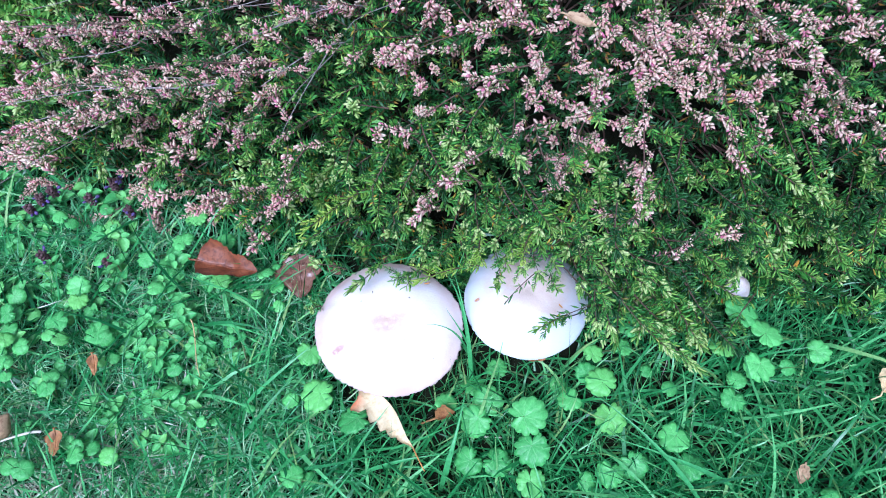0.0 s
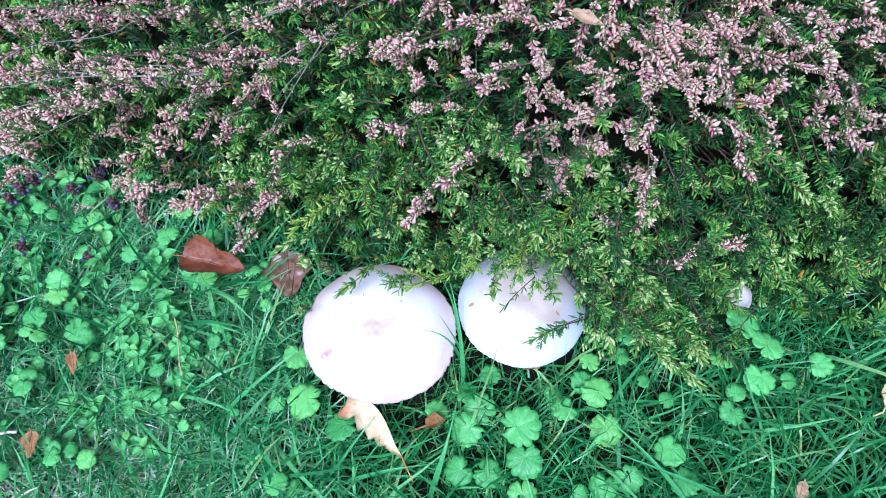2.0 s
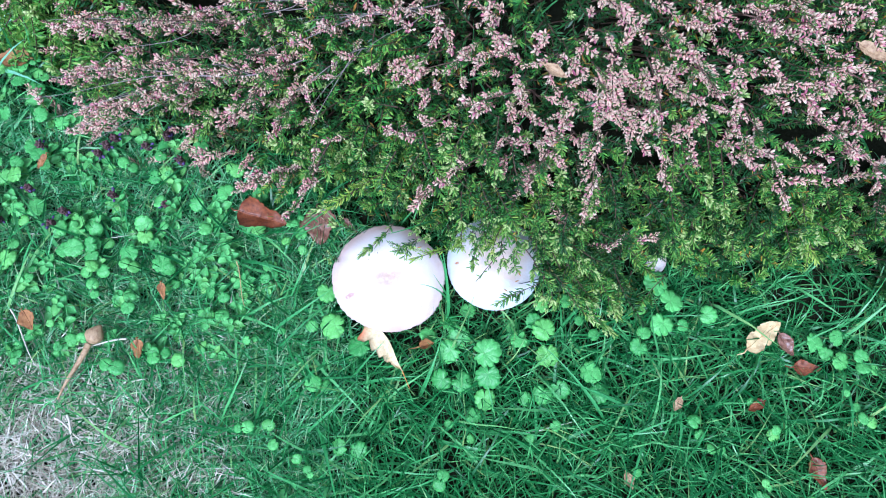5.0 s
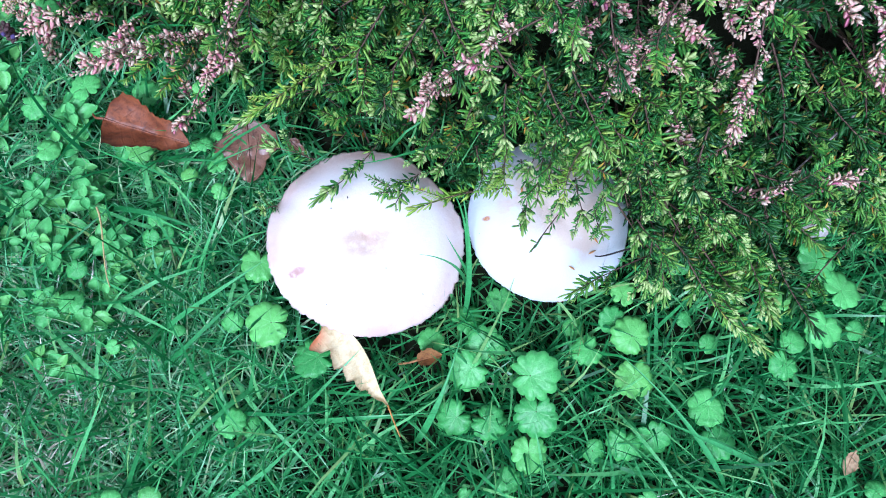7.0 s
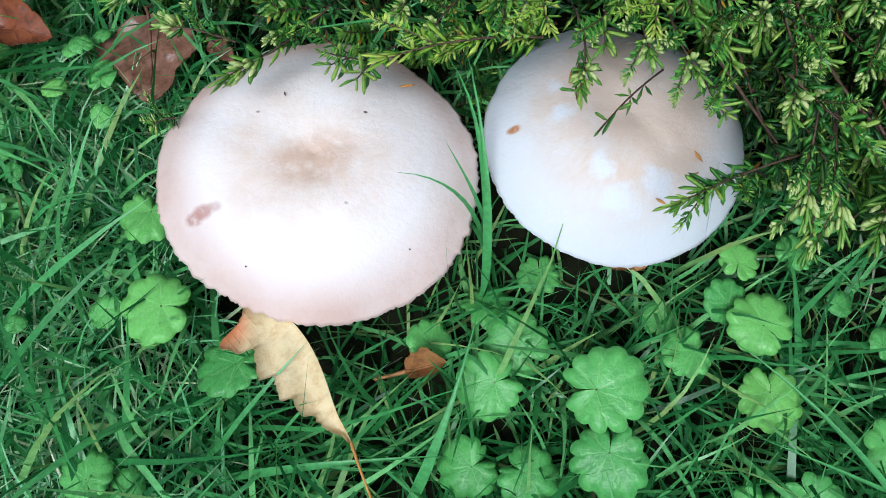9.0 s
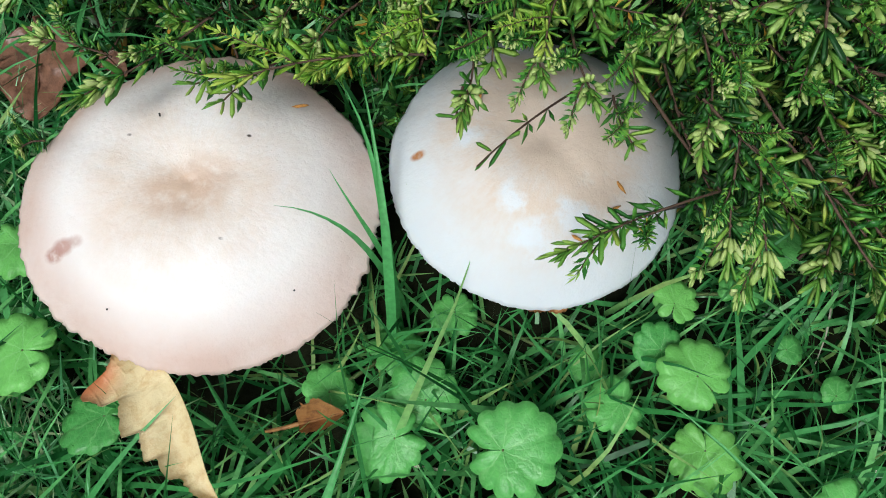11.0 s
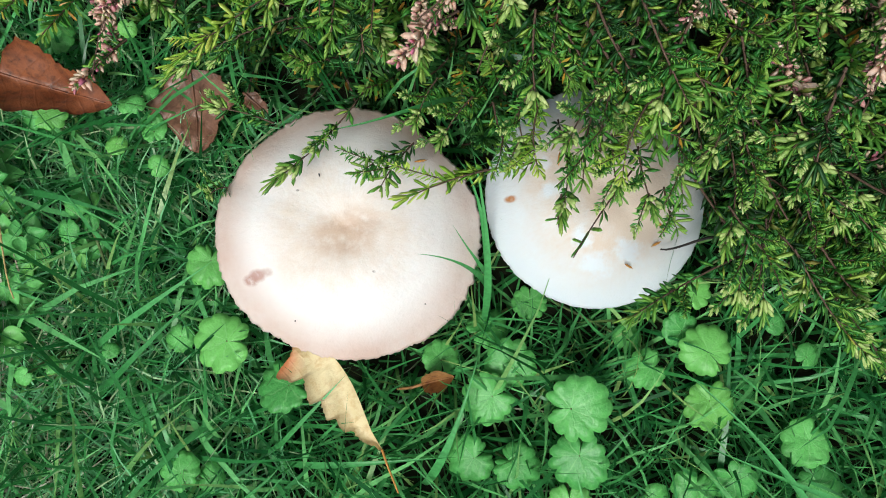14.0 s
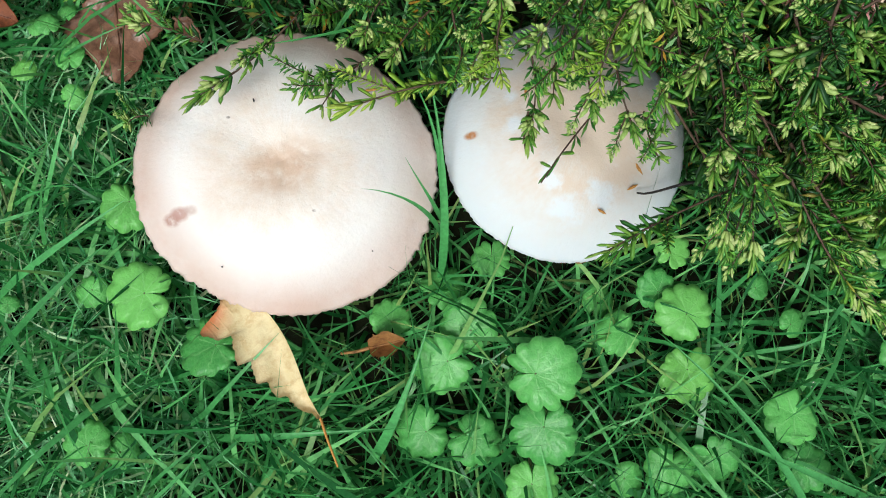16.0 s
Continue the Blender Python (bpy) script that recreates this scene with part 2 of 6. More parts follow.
TUFT = island_material("bluish grass", [(0.0, (0.14, 0.42, 0.24)), (1.0, (0.34, 0.64, 0.44))], 0.28, 0.3, 0.3, 0.6)
STRAW = island_material("dry grass", [(0.15, (0.40, 0.35, 0.25)), (0.55, (0.66, 0.60, 0.49)), (0.85, (0.82, 0.78, 0.69))], 0.65, 0.15)
NEEDLE = island_material("heather needles", [(0.12, (0.024, 0.135, 0.022)), (0.4, (0.066, 0.25, 0.036)), (0.68, (0.15, 0.39, 0.052)), (0.81, (0.32, 0.52, 0.08)), (0.85, (0.55, 0.29, 0.04))], 0.40, 0.25)
# aged needles, with the shade inside the mound put into their colour
NEEDLE_OLD_SHADED = island_material("aged heather needles darkened for inner shade", [(0.15, (0.014, 0.068, 0.016)), (0.6, (0.032, 0.125, 0.026)), (0.80, (0.065, 0.18, 0.035)), (0.845, (0.38, 0.19, 0.035))], 0.42, 0.2)
NEEDLE_PALE = island_material("yellow green needles", [(0.12, (0.13, 0.34, 0.03)), (0.5, (0.34, 0.56, 0.06)), (0.80, (0.56, 0.68, 0.13)), (0.87, (0.66, 0.42, 0.06))], 0.45, 0.35)
NEEDLE_BRIGHT = island_material("bright green needles", [(0.12, (0.06, 0.25, 0.04)), (0.5, (0.17, 0.45, 0.07)), (0.85, (0.40, 0.62, 0.14))], 0.42, 0.3)
NEEDLE_TIP = island_material("young heather needles", [(0.12, (0.075, 0.25, 0.035)), (0.5, (0.20, 0.43, 0.065)), (0.85, (0.42, 0.58, 0.12))], 0.42, 0.3)
# green needles with a low colour that stands in for shade
NEEDLE_SHADED = island_material("needles darkened for shade", [(0.12, (0.010, 0.055, 0.012)), (0.55, (0.027, 0.115, 0.02)), (0.85, (0.085, 0.22, 0.04))], 0.42, 0.2)
BUD = island_material("heather buds", [(0.0, (0.28, 0.46, 0.10)), (0.5, (0.47, 0.60, 0.19)), (1.0, (0.68, 0.73, 0.36))], 0.45, 0.25)
FLORET = island_material("heather flowers", [(0.08, (0.64, 0.20, 0.32)), (0.20, (0.82, 0.42, 0.40)), (0.42, (0.90, 0.61, 0.48)), (0.75, (0.95, 0.78, 0.61)), (0.95, (0.74, 0.58, 0.41))], 0.55, 0.35, 0.10)
BARK = rough_material("heather wood", (0.05, 0.026, 0.015), (0.13, 0.075, 0.05), 220.0, 0.75, 0.5, 0.0006)
DEAD_NEEDLE = rough_material("dead orange needle", (0.50, 0.20, 0.04), (0.62, 0.32, 0.07), 200.0, 0.5)
DRY_STALK = rough_material("straw stalk", (0.42, 0.30, 0.10), (0.55, 0.42, 0.18), 200.0, 0.6)
DARK_TWIG = rough_material("black twig", (0.015, 0.012, 0.012), (0.04, 0.03, 0.03), 200.0, 0.5)
TWIG_GREY = rough_material("grey wood", (0.16, 0.13, 0.11), (0.33, 0.29, 0.27), 220.0, 0.75, 0.5, 0.0006)
IVY = leaf_material("ground ivy leaf", (0.055, 0.29, 0.062), (0.19, 0.60, 0.145), (0.34, 0.68, 0.27), 7, 0.30, 0.6)
SMALL_LEAF = leaf_material("small lawn leaf", (0.07, 0.34, 0.08), (0.21, 0.60, 0.16), (0.30, 0.62, 0.24), 4, 0.38, 0.4)
STALK = rough_material("green stalk", (0.06, 0.14, 0.03), (0.14, 0.17, 0.06), 150.0, 0.5)
VIOLET = rough_material("violet petals", (0.06, 0.035, 0.15), (0.13, 0.08, 0.24), 300.0, 0.5)
PURPLE_HEAD = rough_material("dark flower head", (0.05, 0.02, 0.025), (0.12, 0.06, 0.055), 300.0, 0.6)
CAP_BIG = cap_material("big cap skin", (0.77, 0.735, 0.715), (0.65, 0.52, 0.41), 0.044,
                       [(-0.0385, -0.0225, 0.0042, (0.40, 0.21, 0.17), 0.9), (-0.0355, -0.0205, 0.0046, (0.42, 0.23, 0.19), 0.85), (-0.0315, -0.0192, 0.0034, (0.46, 0.30, 0.26), 0.6), (-0.002, -0.004, 0.016, (0.52, 0.33, 0.22), 0.55), (0.006, 0.002, 0.012, (0.54, 0.37, 0.27), 0.45),
                        (0.012, -0.018, 0.0009, (0.06, 0.04, 0.03), 1.0), (-0.02, 0.014, 0.0009, (0.06, 0.04, 0.03), 1.0), (0.016, 0.015, 0.0009, (0.06, 0.04, 0.03), 1.0)])
CAP_SMALL = cap_material("small cap skin", (0.62, 0.67, 0.71), (0.58, 0.47, 0.38), 0.046, [(-0.038, -0.004, 0.0028, (0.42, 0.18, 0.06), 1.0)], 0.1, 0.1, 0.42, 0.37,
                         [(-0.025, 0.009, 0.0035), (-0.023, -0.001, 0.005), (-0.010, -0.020, 0.005), (0.008, -0.025, 0.006), (-0.003, -0.030, 0.007)])
FLESH = rough_material("mushroom stem", (0.70, 0.66, 0.60), (0.78, 0.75, 0.70), 90.0, 0.65)
GILL = rough_material("gills", (0.30, 0.18, 0.14), (0.42, 0.28, 0.22), 120.0, 0.7)
YELLOW_LEAF = dead_leaf_material("yellow leaf", (0.70, 0.52, 0.23), (0.77, 0.64, 0.36), (0.60, 0.38, 0.16))
TORN_LEAF = dead_leaf_material("torn yellow leaf", (0.73, 0.58, 0.30), (0.80, 0.69, 0.43), (0.62, 0.43, 0.20), 0.5, ((-0.012, -0.020, 0.006), 0.0125, (0.62, 0.24, 0.10)))
RUSSET_LEAF = dead_leaf_material("russet leaf", (0.17, 0.045, 0.016), (0.32, 0.105, 0.038), (0.075, 0.024, 0.012), 0.45)
BROWN_LEAF = dead_leaf_material("brown leaf", (0.17, 0.075, 0.045), (0.33, 0.17, 0.11), (0.09, 0.04, 0.025), 0.3)
ORANGE_LEAF = dead_leaf_material("orange leaf", (0.34, 0.15, 0.045), (0.48, 0.25, 0.09), (0.18, 0.07, 0.03))
PALE_LEAF = dead_leaf_material("pale brown leaf", (0.42, 0.27, 0.13), (0.56, 0.41, 0.24), (0.22, 0.11, 0.05))


# ---- building helpers ----
class Heap:
    """Gathers vertices and faces, and many placed copies of a small form, into one mesh."""

    def __init__(self):
        self.v, self.f, self.n = [], {3: [], 4: []}, 0

    def add(self, verts, faces):
        verts = np.asarray(verts, float).reshape(-1, 3)
        self.v.append(verts)
        for size, idx in faces.items():
            if len(idx):
                self.f[size].append(np.asarray(idx, np.int64) + self.n)
        self.n += len(verts)

    def add_many(self, form, mats):
        verts, faces = form
        mats = np.asarray(mats, float)
        if not len(mats) or not len(verts):
            return
        out = np.einsum("mij,nj->mni", mats[:, :3, :3], verts) + mats[:, None, :3, 3]
        off = np.arange(len(mats)) * len(verts) + self.n
        self.v.append(out.reshape(-1, 3))
        for size, idx in faces.items():
            if len(idx):
                self.f[size].append((np.asarray(idx)[None] + off[:, None, None]).reshape(-1, size))
        self.n += len(mats) * len(verts)

    def form(self):
        v = np.concatenate(self.v) if self.v else np.zeros((0, 3))
        return v, {k: (np.concatenate(x) if x else np.zeros((0, k), np.int64)) for k, x in self.f.items()}

    def mesh(self, name, mat, smooth=True):
        v, f = self.form()
        me = bpy.data.meshes.new(name)
        me.vertices.add(len(v))
        me.vertices.foreach_set("co", v.astype(np.float32).ravel())
        loops = np.concatenate([f[3].ravel(), f[4].ravel()]).astype(np.int32)
        totals = np.concatenate([np.full(len(f[3]), 3), np.full(len(f[4]), 4)])
        starts = np.concatenate([[0], np.cumsum(totals)[:-1]]).astype(np.int32)
        me.loops.add(len(loops))
        me.loops.foreach_set("vertex_index", loops)
        me.polygons.add(len(totals))
        me.polygons.foreach_set("loop_start", starts)
        me.polygons.foreach_set("use_smooth", np.full(len(totals), smooth))
        me.update(calc_edges=True)
        me.materials.append(mat)
        return me


def thing(name, label, category, at=(0, 0, 0), group="", kind="", rz=0.0):
    ob = new(name)
    ob.empty_display_size = 0.01
    ob.matrix_world = pose(*at, 0, 0, rz)
    return tagged(ob, label, category, group, kind)


def part(name, heap, mat, parent, label="", kind="", m=None, smooth=True):
    ob = new(name, heap if isinstance(heap, bpy.types.Mesh) else heap.mesh(name, mat, smooth))
    if parent is not None:
        ob.parent = parent
    if m is not None:
        ob.matrix_local = m
    return tagged(ob, label, kind=kind)


rng = np.random.default_rng(7)


def basis(direction, twist):
    """Turns with z along each direction, twisted about it."""
    d = np.asarray(direction, float)
    d = d / np.linalg.norm(d, axis=-1, keepdims=True)
    ref = np.where(np.abs(d[..., 2:3]) > 0.95, np.array([1.0, 0, 0]), np.array([0, 0, 1.0]))
    x = np.cross(ref, d)
    x /= np.linalg.norm(x, axis=-1, keepdims=True)
    y = np.cross(d, x)
    c, s = np.cos(twist)[..., None], np.sin(twist)[..., None]
    return np.stack([x * c + y * s, y * c - x * s, d], axis=-1)


def mats_of(places, direction, twist, size):
    m = np.zeros((len(places), 4, 4))
    m[:, :3, :3] = basis(direction, twist) * np.asarray(size)[:, None, None]
    m[:, :3, 3], m[:, 3, 3] = places, 1
    return m


def tube(points, radii, sides=5):
    """A tube along points, closed to a point at its end."""
    p = np.asarray(points, float)
    d = np.gradient(p, axis=0)
    b = basis(d, np.zeros(len(p)))
    a = np.arange(sides) * 2 * np.pi / sides
    ring = np.stack([np.cos(a), np.sin(a), 0 * a], -1)
    v = np.einsum("nij,kj->nki", b, ring) * np.asarray(radii)[:, None, None] + p[:, None]
    n, k = len(p), np.arange(sides)
    quads = [np.stack([i * sides + k, i * sides + (k + 1) % sides, (i + 1) * sides + (k + 1) % sides, (i + 1) * sides + k], -1) for i in range(n - 1)]
    tip = np.stack([(n - 1) * sides + k, (n - 1) * sides + (k + 1) % sides, np.full(sides, n * sides)], -1)
    return np.concatenate([v.reshape(-1, 3), p[-1:] + d[-1:] / np.linalg.norm(d[-1]) * radii[-1]]), {4: np.concatenate(quads), 3: tip}


def bezier(a, b, c, d, n):
    t = np.linspace(0, 1, n)[:, None]
    a, b, c, d = (np.asarray(x, float) for x in (a, b, c, d))
    return (1 - t) ** 3 * a + 3 * t * (1 - t) ** 2 * b + 3 * t * t * (1 - t) * c + t ** 3 * d


def spindle(length, width, rings, sides, lean=0.0):
    """A closed slim body along z: rings are (how far along, how wide)."""
    a = np.arange(sides) * 2 * np.pi / sides
    v = [[0, 0, 0]]
    for s, w in rings:
        v += [[width * w * math.cos(x) + lean * s * s * length, width * w * math.sin(x), s * length] for x in a]
    v.append([lean * length, 0, length])
    k = np.arange(sides)
    tri = [np.stack([np.zeros(sides, int), 1 + (k + 1) % sides, 1 + k], -1)]
    quads = []
    for i in range(len(rings) - 1):
        o = 1 + i * sides
        quads.append(np.stack([o + k, o + (k + 1) % sides, o + sides + (k + 1) % sides, o + sides + k], -1))
    o, last = 1 + (len(rings) - 1) * sides, len(v) - 1
    tri.append(np.stack([o + k, o + (k + 1) % sides, np.full(sides, last)], -1))
    return np.array(v), {3: np.concatenate(tri), 4: np.concatenate(quads) if quads else np.zeros((0, 4), int)}


# ---- heather: shoots, buds, flowers ----
NEEDLE_FORM = spindle(0.0076, 0.00078, [(0.2, 0.8), (0.80, 0.95)], 3, -0.12)
NEEDLE_FAR = (np.array([[0, 0, 0], [0.0010, 0, 0.0040], [0.0006, 0, 0.0082], [-0.0009, 0, 0.0042]]), {3: np.zeros((0, 3), int), 4: np.array([[0, 1, 2, 3]])})
BUD_FORM = spindle(0.0054, 0.00110, [(0.3, 0.95), (0.75, 0.85)], 4, -0.1)
FLORET_FORM = spindle(0.0054, 0.00135, [(0.3, 0.95), (0.75, 0.8)], 3, 0.12)
FLORET_FAR = spindle(0.0062, 0.00150, [(0.5, 1.0)], 3, 0.12)
NEEDLE_PLAIN = spindle(0.0072, 0.00076, [(0.55, 1.0)], 3, -0.10)


def shoot(length, kind, seed, far=False):
    """One heather shoot along z: its stem, needles, buds and flowers, each as a form."""
    r = np.random.default_rng(seed)
    bend = r.uniform(-0.4, 0.4)
    along = lambda s: np.stack([bend * length * s * s, 0.05 * length * np.sin(3 * s + seed), s * length], -1)
    stem, leaf, old, bud, flower, young = (Heap() for _ in range(6))
    stem.add(*tube(along(np.linspace(0, 1, 5)), np.linspace(0.0008, 0.0004, 5), 3))
    step = 0.0020 if not far else 0.0030
    whorls = int(length / step)
    lo = 0.12
    for i in range(whorls):
        s = lo + (1 - lo) * i / (whorls - 1)
        if kind == "flower" and s > (0.3 if far else 0.45) and i % 3:
            continue
        n = 6 if not far else 5
        a = np.arange(n) * 2 * np.pi / n + i * 0.7 + r.uniform(-0.3, 0.3, n)
        open_ = r.uniform(0.75, 1.3, n) if s < 0.9 else r.uniform(0.15, 0.8, n)
        d = np.stack([np.sin(open_) * np.cos(a), np.sin(open_) * np.sin(a), np.cos(open_)], -1)
        keep = r.random(n) > 0.08
        size = r.uniform(0.75, 1.15, n) * (1.0 if s < 0.85 else 0.75) * (0.5 if kind == "flower" else 1.0)
        # base needles go to the old heap: aged, and darkened as if shaded
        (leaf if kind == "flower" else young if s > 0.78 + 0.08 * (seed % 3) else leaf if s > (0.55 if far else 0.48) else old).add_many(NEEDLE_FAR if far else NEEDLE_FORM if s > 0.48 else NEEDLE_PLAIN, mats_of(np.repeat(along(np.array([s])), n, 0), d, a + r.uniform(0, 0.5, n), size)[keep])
    if kind == "bud":
        n = 15 if not far else 14
        s = r.uniform(0.74, 1.0, n)
        a = np.arange(n) * 2.4 + r.uniform(-0.3, 0.3, n)
        o = np.where(s > 0.93, r.uniform(0.1, 0.6, n), r.uniform(0.5, 1.0, n))
        d = np.stack([np.sin(o) * np.cos(a), np.sin(o) * np.sin(a), np.cos(o)], -1)
        bud.add_many(BUD_FORM, mats_of(along(s) + d * 0.0022, d, a, r.uniform(0.75, 1.15, n)))
    if kind == "flower":
        n = int(length / (0.00070 if far else 0.00062))
        s = np.sort(r.uniform(0.22, 1.0, n))
        a = np.arange(n) * 2.4 + r.uniform(-0.5, 0.5, n)
        o = r.uniform(0.55, 1.35, n) * np.where(s > 0.9, 0.55, 1)
        d = np.stack([np.sin(o) * np.cos(a), np.sin(o) * np.sin(a), np.cos(o)], -1)
        flower.add_many(FLORET_FAR if far else FLORET_FORM, mats_of(along(s) + d * 0.001, d, a, r.uniform(0.6, 1.3, n) * np.where(s > 0.92, 0.7, 1) * (0.75 + 0.25 * np.sin(9 * s + seed))))
    return {"stem": stem.form(), "foliage": leaf.form(), "old": old.form(), "young": young.form(), "buds": bud.form(), "flowers": flower.form()}


SHOOTS = {(kind, far): [shoot(L, kind, 10 * i + k, far) for i, L in enumerate(lengths)]
          for k, (kind, lengths) in enumerate((("plain", (0.024, 0.032, 0.040, 0.028)), ("bud", (0.024, 0.030, 0.036, 0.027)), ("flower", (0.026, 0.032, 0.038, 0.029, 0.035, 0.024, 0.031, 0.041))))
          for far in (False, True)}


def joined(name, pieces):
    """One mesh of several forms, each with its own material."""
    h, mats, index = Heap(), [], {3: [], 4: []}
    for (verts, faces), mat in pieces:
        if not len(verts):
            continue
        h.add(verts, faces)
        for size in (3, 4):
            index[size].append(np.full(len(faces[size]), len(mats)))
        mats.append(mat)
    me = h.mesh(name, mats[0])
    for m in mats[1:]:
        me.materials.append(m)
    me.polygons.foreach_set("material_index", np.concatenate(index[3] + index[4]).astype(np.int32))
    me.update()
    return me


SHOOT_MESH = {kind: [joined({"flower": "flower_spike", "bud": "budding_shoot", "plain": "leafy_shoot"}[kind],
                            [(f["stem"], BARK), (f["foliage"], NEEDLE), (f["old"], NEEDLE_OLD_SHADED), (f["young"], NEEDLE_TIP), (f["buds"], BUD), (f["flowers"], FLORET)]) for f in SHOOTS[kind, False]]
              for kind in ("plain", "bud", "flower")}


def shoot_parts(parent, places, dirs, kinds, sizes):
    """Shoots that can be told apart, each a part of its plant."""
    m = mats_of(places, dirs, rng.uniform(0, 6.28, len(places)), sizes)
    for k, kind in enumerate(kinds):
        me = SHOOT_MESH[kind][int(rng.integers(len(SHOOT_MESH[kind])))]
        part(me.name.split(".")[0], me, None, parent, kind="stuff", m=Matrix(m[k].tolist()))


class Shrub:
    """Collects the shoots and branches of one heather plant."""

    def __init__(self):
        self.heaps = {k: Heap() for k in ("stem", "foliage", "old", "young", "buds", "flowers", "grey")}

    def shoots(self, places, dirs, kinds, sizes, far):
        kinds, far = np.asarray(kinds), np.asarray(far)
        for key, forms in SHOOTS.items():
            pick = np.nonzero((kinds == key[0]) & (far == key[1]))[0]
            which = rng.integers(0, len(forms), len(pick))
            for i, form in enumerate(forms):
                sel = pick[which == i]
                if not len(sel):
                    continue
                m = mats_of(places[sel], dirs[sel], rng.uniform(0, 6.28, len(sel)), sizes[sel])
                for name, f in form.items():
                    self.heaps[name].add_many(f, m)

    def branch(self, a, b, sag, radius, n=9, wood="stem"):
        a, b = np.asarray(a, float), np.asarray(b, float)
        side = rng.normal(0, 0.13 if wood == "grey" else 0.07, 3) * np.linalg.norm(b - a) * [1, 1, 0.4]
        p = bezier(a, a + (b - a) * 0.3 + side + [0, 0, sag], a + (b - a) * 0.7 - side * 0.5 + [0, 0, sag], b, n)
        self.heaps[wood].add(*tube(p, np.linspace(radius, radius * 0.35, n), 4))
        return p

    def finish(self, ob, needles, aged=None):
        # on plants with shade-darkened needles the young ones are darkened as well
        for name, called, mat, label in (("stem", "wood", BARK, "thin reddish brown woody stems"), ("grey", "bare_wood", TWIG_GREY, "bare grey woody twigs"),
                                         ("foliage", "foliage", needles, "fresh short green needles"), ("old", "old_foliage", aged or NEEDLE_OLD_SHADED, "aged needles, darker to suggest shade inside the plant"), ("young", "young_foliage", NEEDLE_SHADED if needles in (NEEDLE_OLD_SHADED, NEEDLE_SHADED) else NEEDLE_TIP, "yellow green young needles"), ("buds", "budding", BUD, "pale yellow green flower buds"),
                                         ("flowers", "blossom", FLORET, "faded pink bell flowers")):
            h = self.heaps[name]
            if h.n:
                part(called, h, mat, ob, label, kind="stuff", smooth=name not in ("foliage", "old", "young"))


def front_edge(x):
    return np.interp(x, [-1.4, -0.62, -0.40, -0.30, -0.20, -0.12, -0.03, 0.03, 0.07, 0.13, 0.16, 0.19, 0.235, 0.257, 0.29, 0.33, 0.355, 0.39, 0.47, 0.52, 0.60, 1.4],
                    [0.45, 0.29, 0.20, 0.15, 0.12, 0.08, 0.045, 0.028, 0.014, 0.004, -0.022, -0.028, -0.032, 0.014, 0.002, -0.008, -0.025, 0.006, 0.006, -0.030, -0.035, -0.10])


def crown_height(x, y):
    d = np.maximum(y - front_edge(x), -0.03)
    h = 0.045 + 0.185 * (1 - np.exp(-np.maximum(d, 0) / 0.12)) + np.minimum(d, 0) * 0.6
    return h * (1 - 0.35 * np.clip((-x - 0.25) / 0.25, 0, 1))


def fill(shrub, n, box, inside, root, kinds, far_from=0.115, depth=(0.0, 0.02), lift=0.55, spread=0.5, size=(0.8, 1.25)):
    x = rng.uniform(box[0], box[1], n)
    y = rng.uniform(box[2], box[3], n)
    ok = inside(x, y)
    x, y = x[ok], y[ok]
    z = np.maximum(crown_height(x, y) - rng.uniform(*depth, len(x)) - 0.015 + rng.normal(0, 0.008, len(x)), 0.02)
    out = np.stack([x - root[0], y - root[1]], -1)
    out /= np.linalg.norm(out, axis=1, keepdims=True) + 1e-6
    d = np.concatenate([out, np.full((len(x), 1), lift)], 1) + rng.normal(0, spread, (len(x), 3)) * [1, 1, 0.7]
    names = np.array([k for k, _ in kinds])
    kind = rng.choice(names, len(x), p=[p for _, p in kinds])
    places = np.stack([x, y, z], -1) - d / np.linalg.norm(d, axis=1, keepdims=True) * 0.024
    shrub.shoots(places, d, kind, rng.uniform(*size, len(x)), y > far_from)
    for i in range(0, len(x), 24):
        base = np.array([root[0] + rng.normal(0, 0.03) + (x[i] - root[0]) * 0.35, root[1] + (y[i] - root[1]) * 0.35 + 0.03, 0.0])
        shrub.branch(base, places[i], 0.02, rng.uniform(0.001, 0.002), 6)
    return places


ROOT = (0.12, 0.27, 0.0)

# ---- ground and lawn ----
def ground_height(x, y):
    return 0.006 * np.sin(9 * x + 1.3) * np.cos(8 * y) + 0.003 * np.sin(31 * x + 17 * y)


u = np.linspace(-1, 1, 161)
axis = 0.9 * u + 900 * np.abs(u) ** 15 * np.sign(u)
gx, gy = np.meshgrid(axis, axis, indexing="ij")
near = np.exp(-(gx ** 2 + gy ** 2) / 4)
gz = ground_height(gx, gy) * near - 0.004
idx = np.arange(161 * 161).reshape(161, 161)
sheet = Heap()
sheet.add(np.stack([gx, gy, gz], -1), {4: np.stack([idx[:-1, :-1], idx[1:, :-1], idx[1:, 1:], idx[:-1, 1:]], -1).reshape(-1, 4)})
tagged(part("ground", sheet, SOIL, None), "soil under lawn and heather, near black for deep shade", "ground", kind="structure")

# mushrooms: cap centre, radius, rim height, top height
BIG = (-0.0144, -0.0220, 0.0543, 0.0455, 0.0650)
SMALL = (0.0903, -0.0040, 0.0475, 0.045, 0.070)
THIRD = (0.254, 0.006, 0.014, 0.034, 0.044)


def under_cap(x, y, shrink=0.93):
    return np.any([np.hypot(x - c[0], y - c[1]) < c[2] * shrink for c in (BIG, SMALL, THIRD)], axis=0)


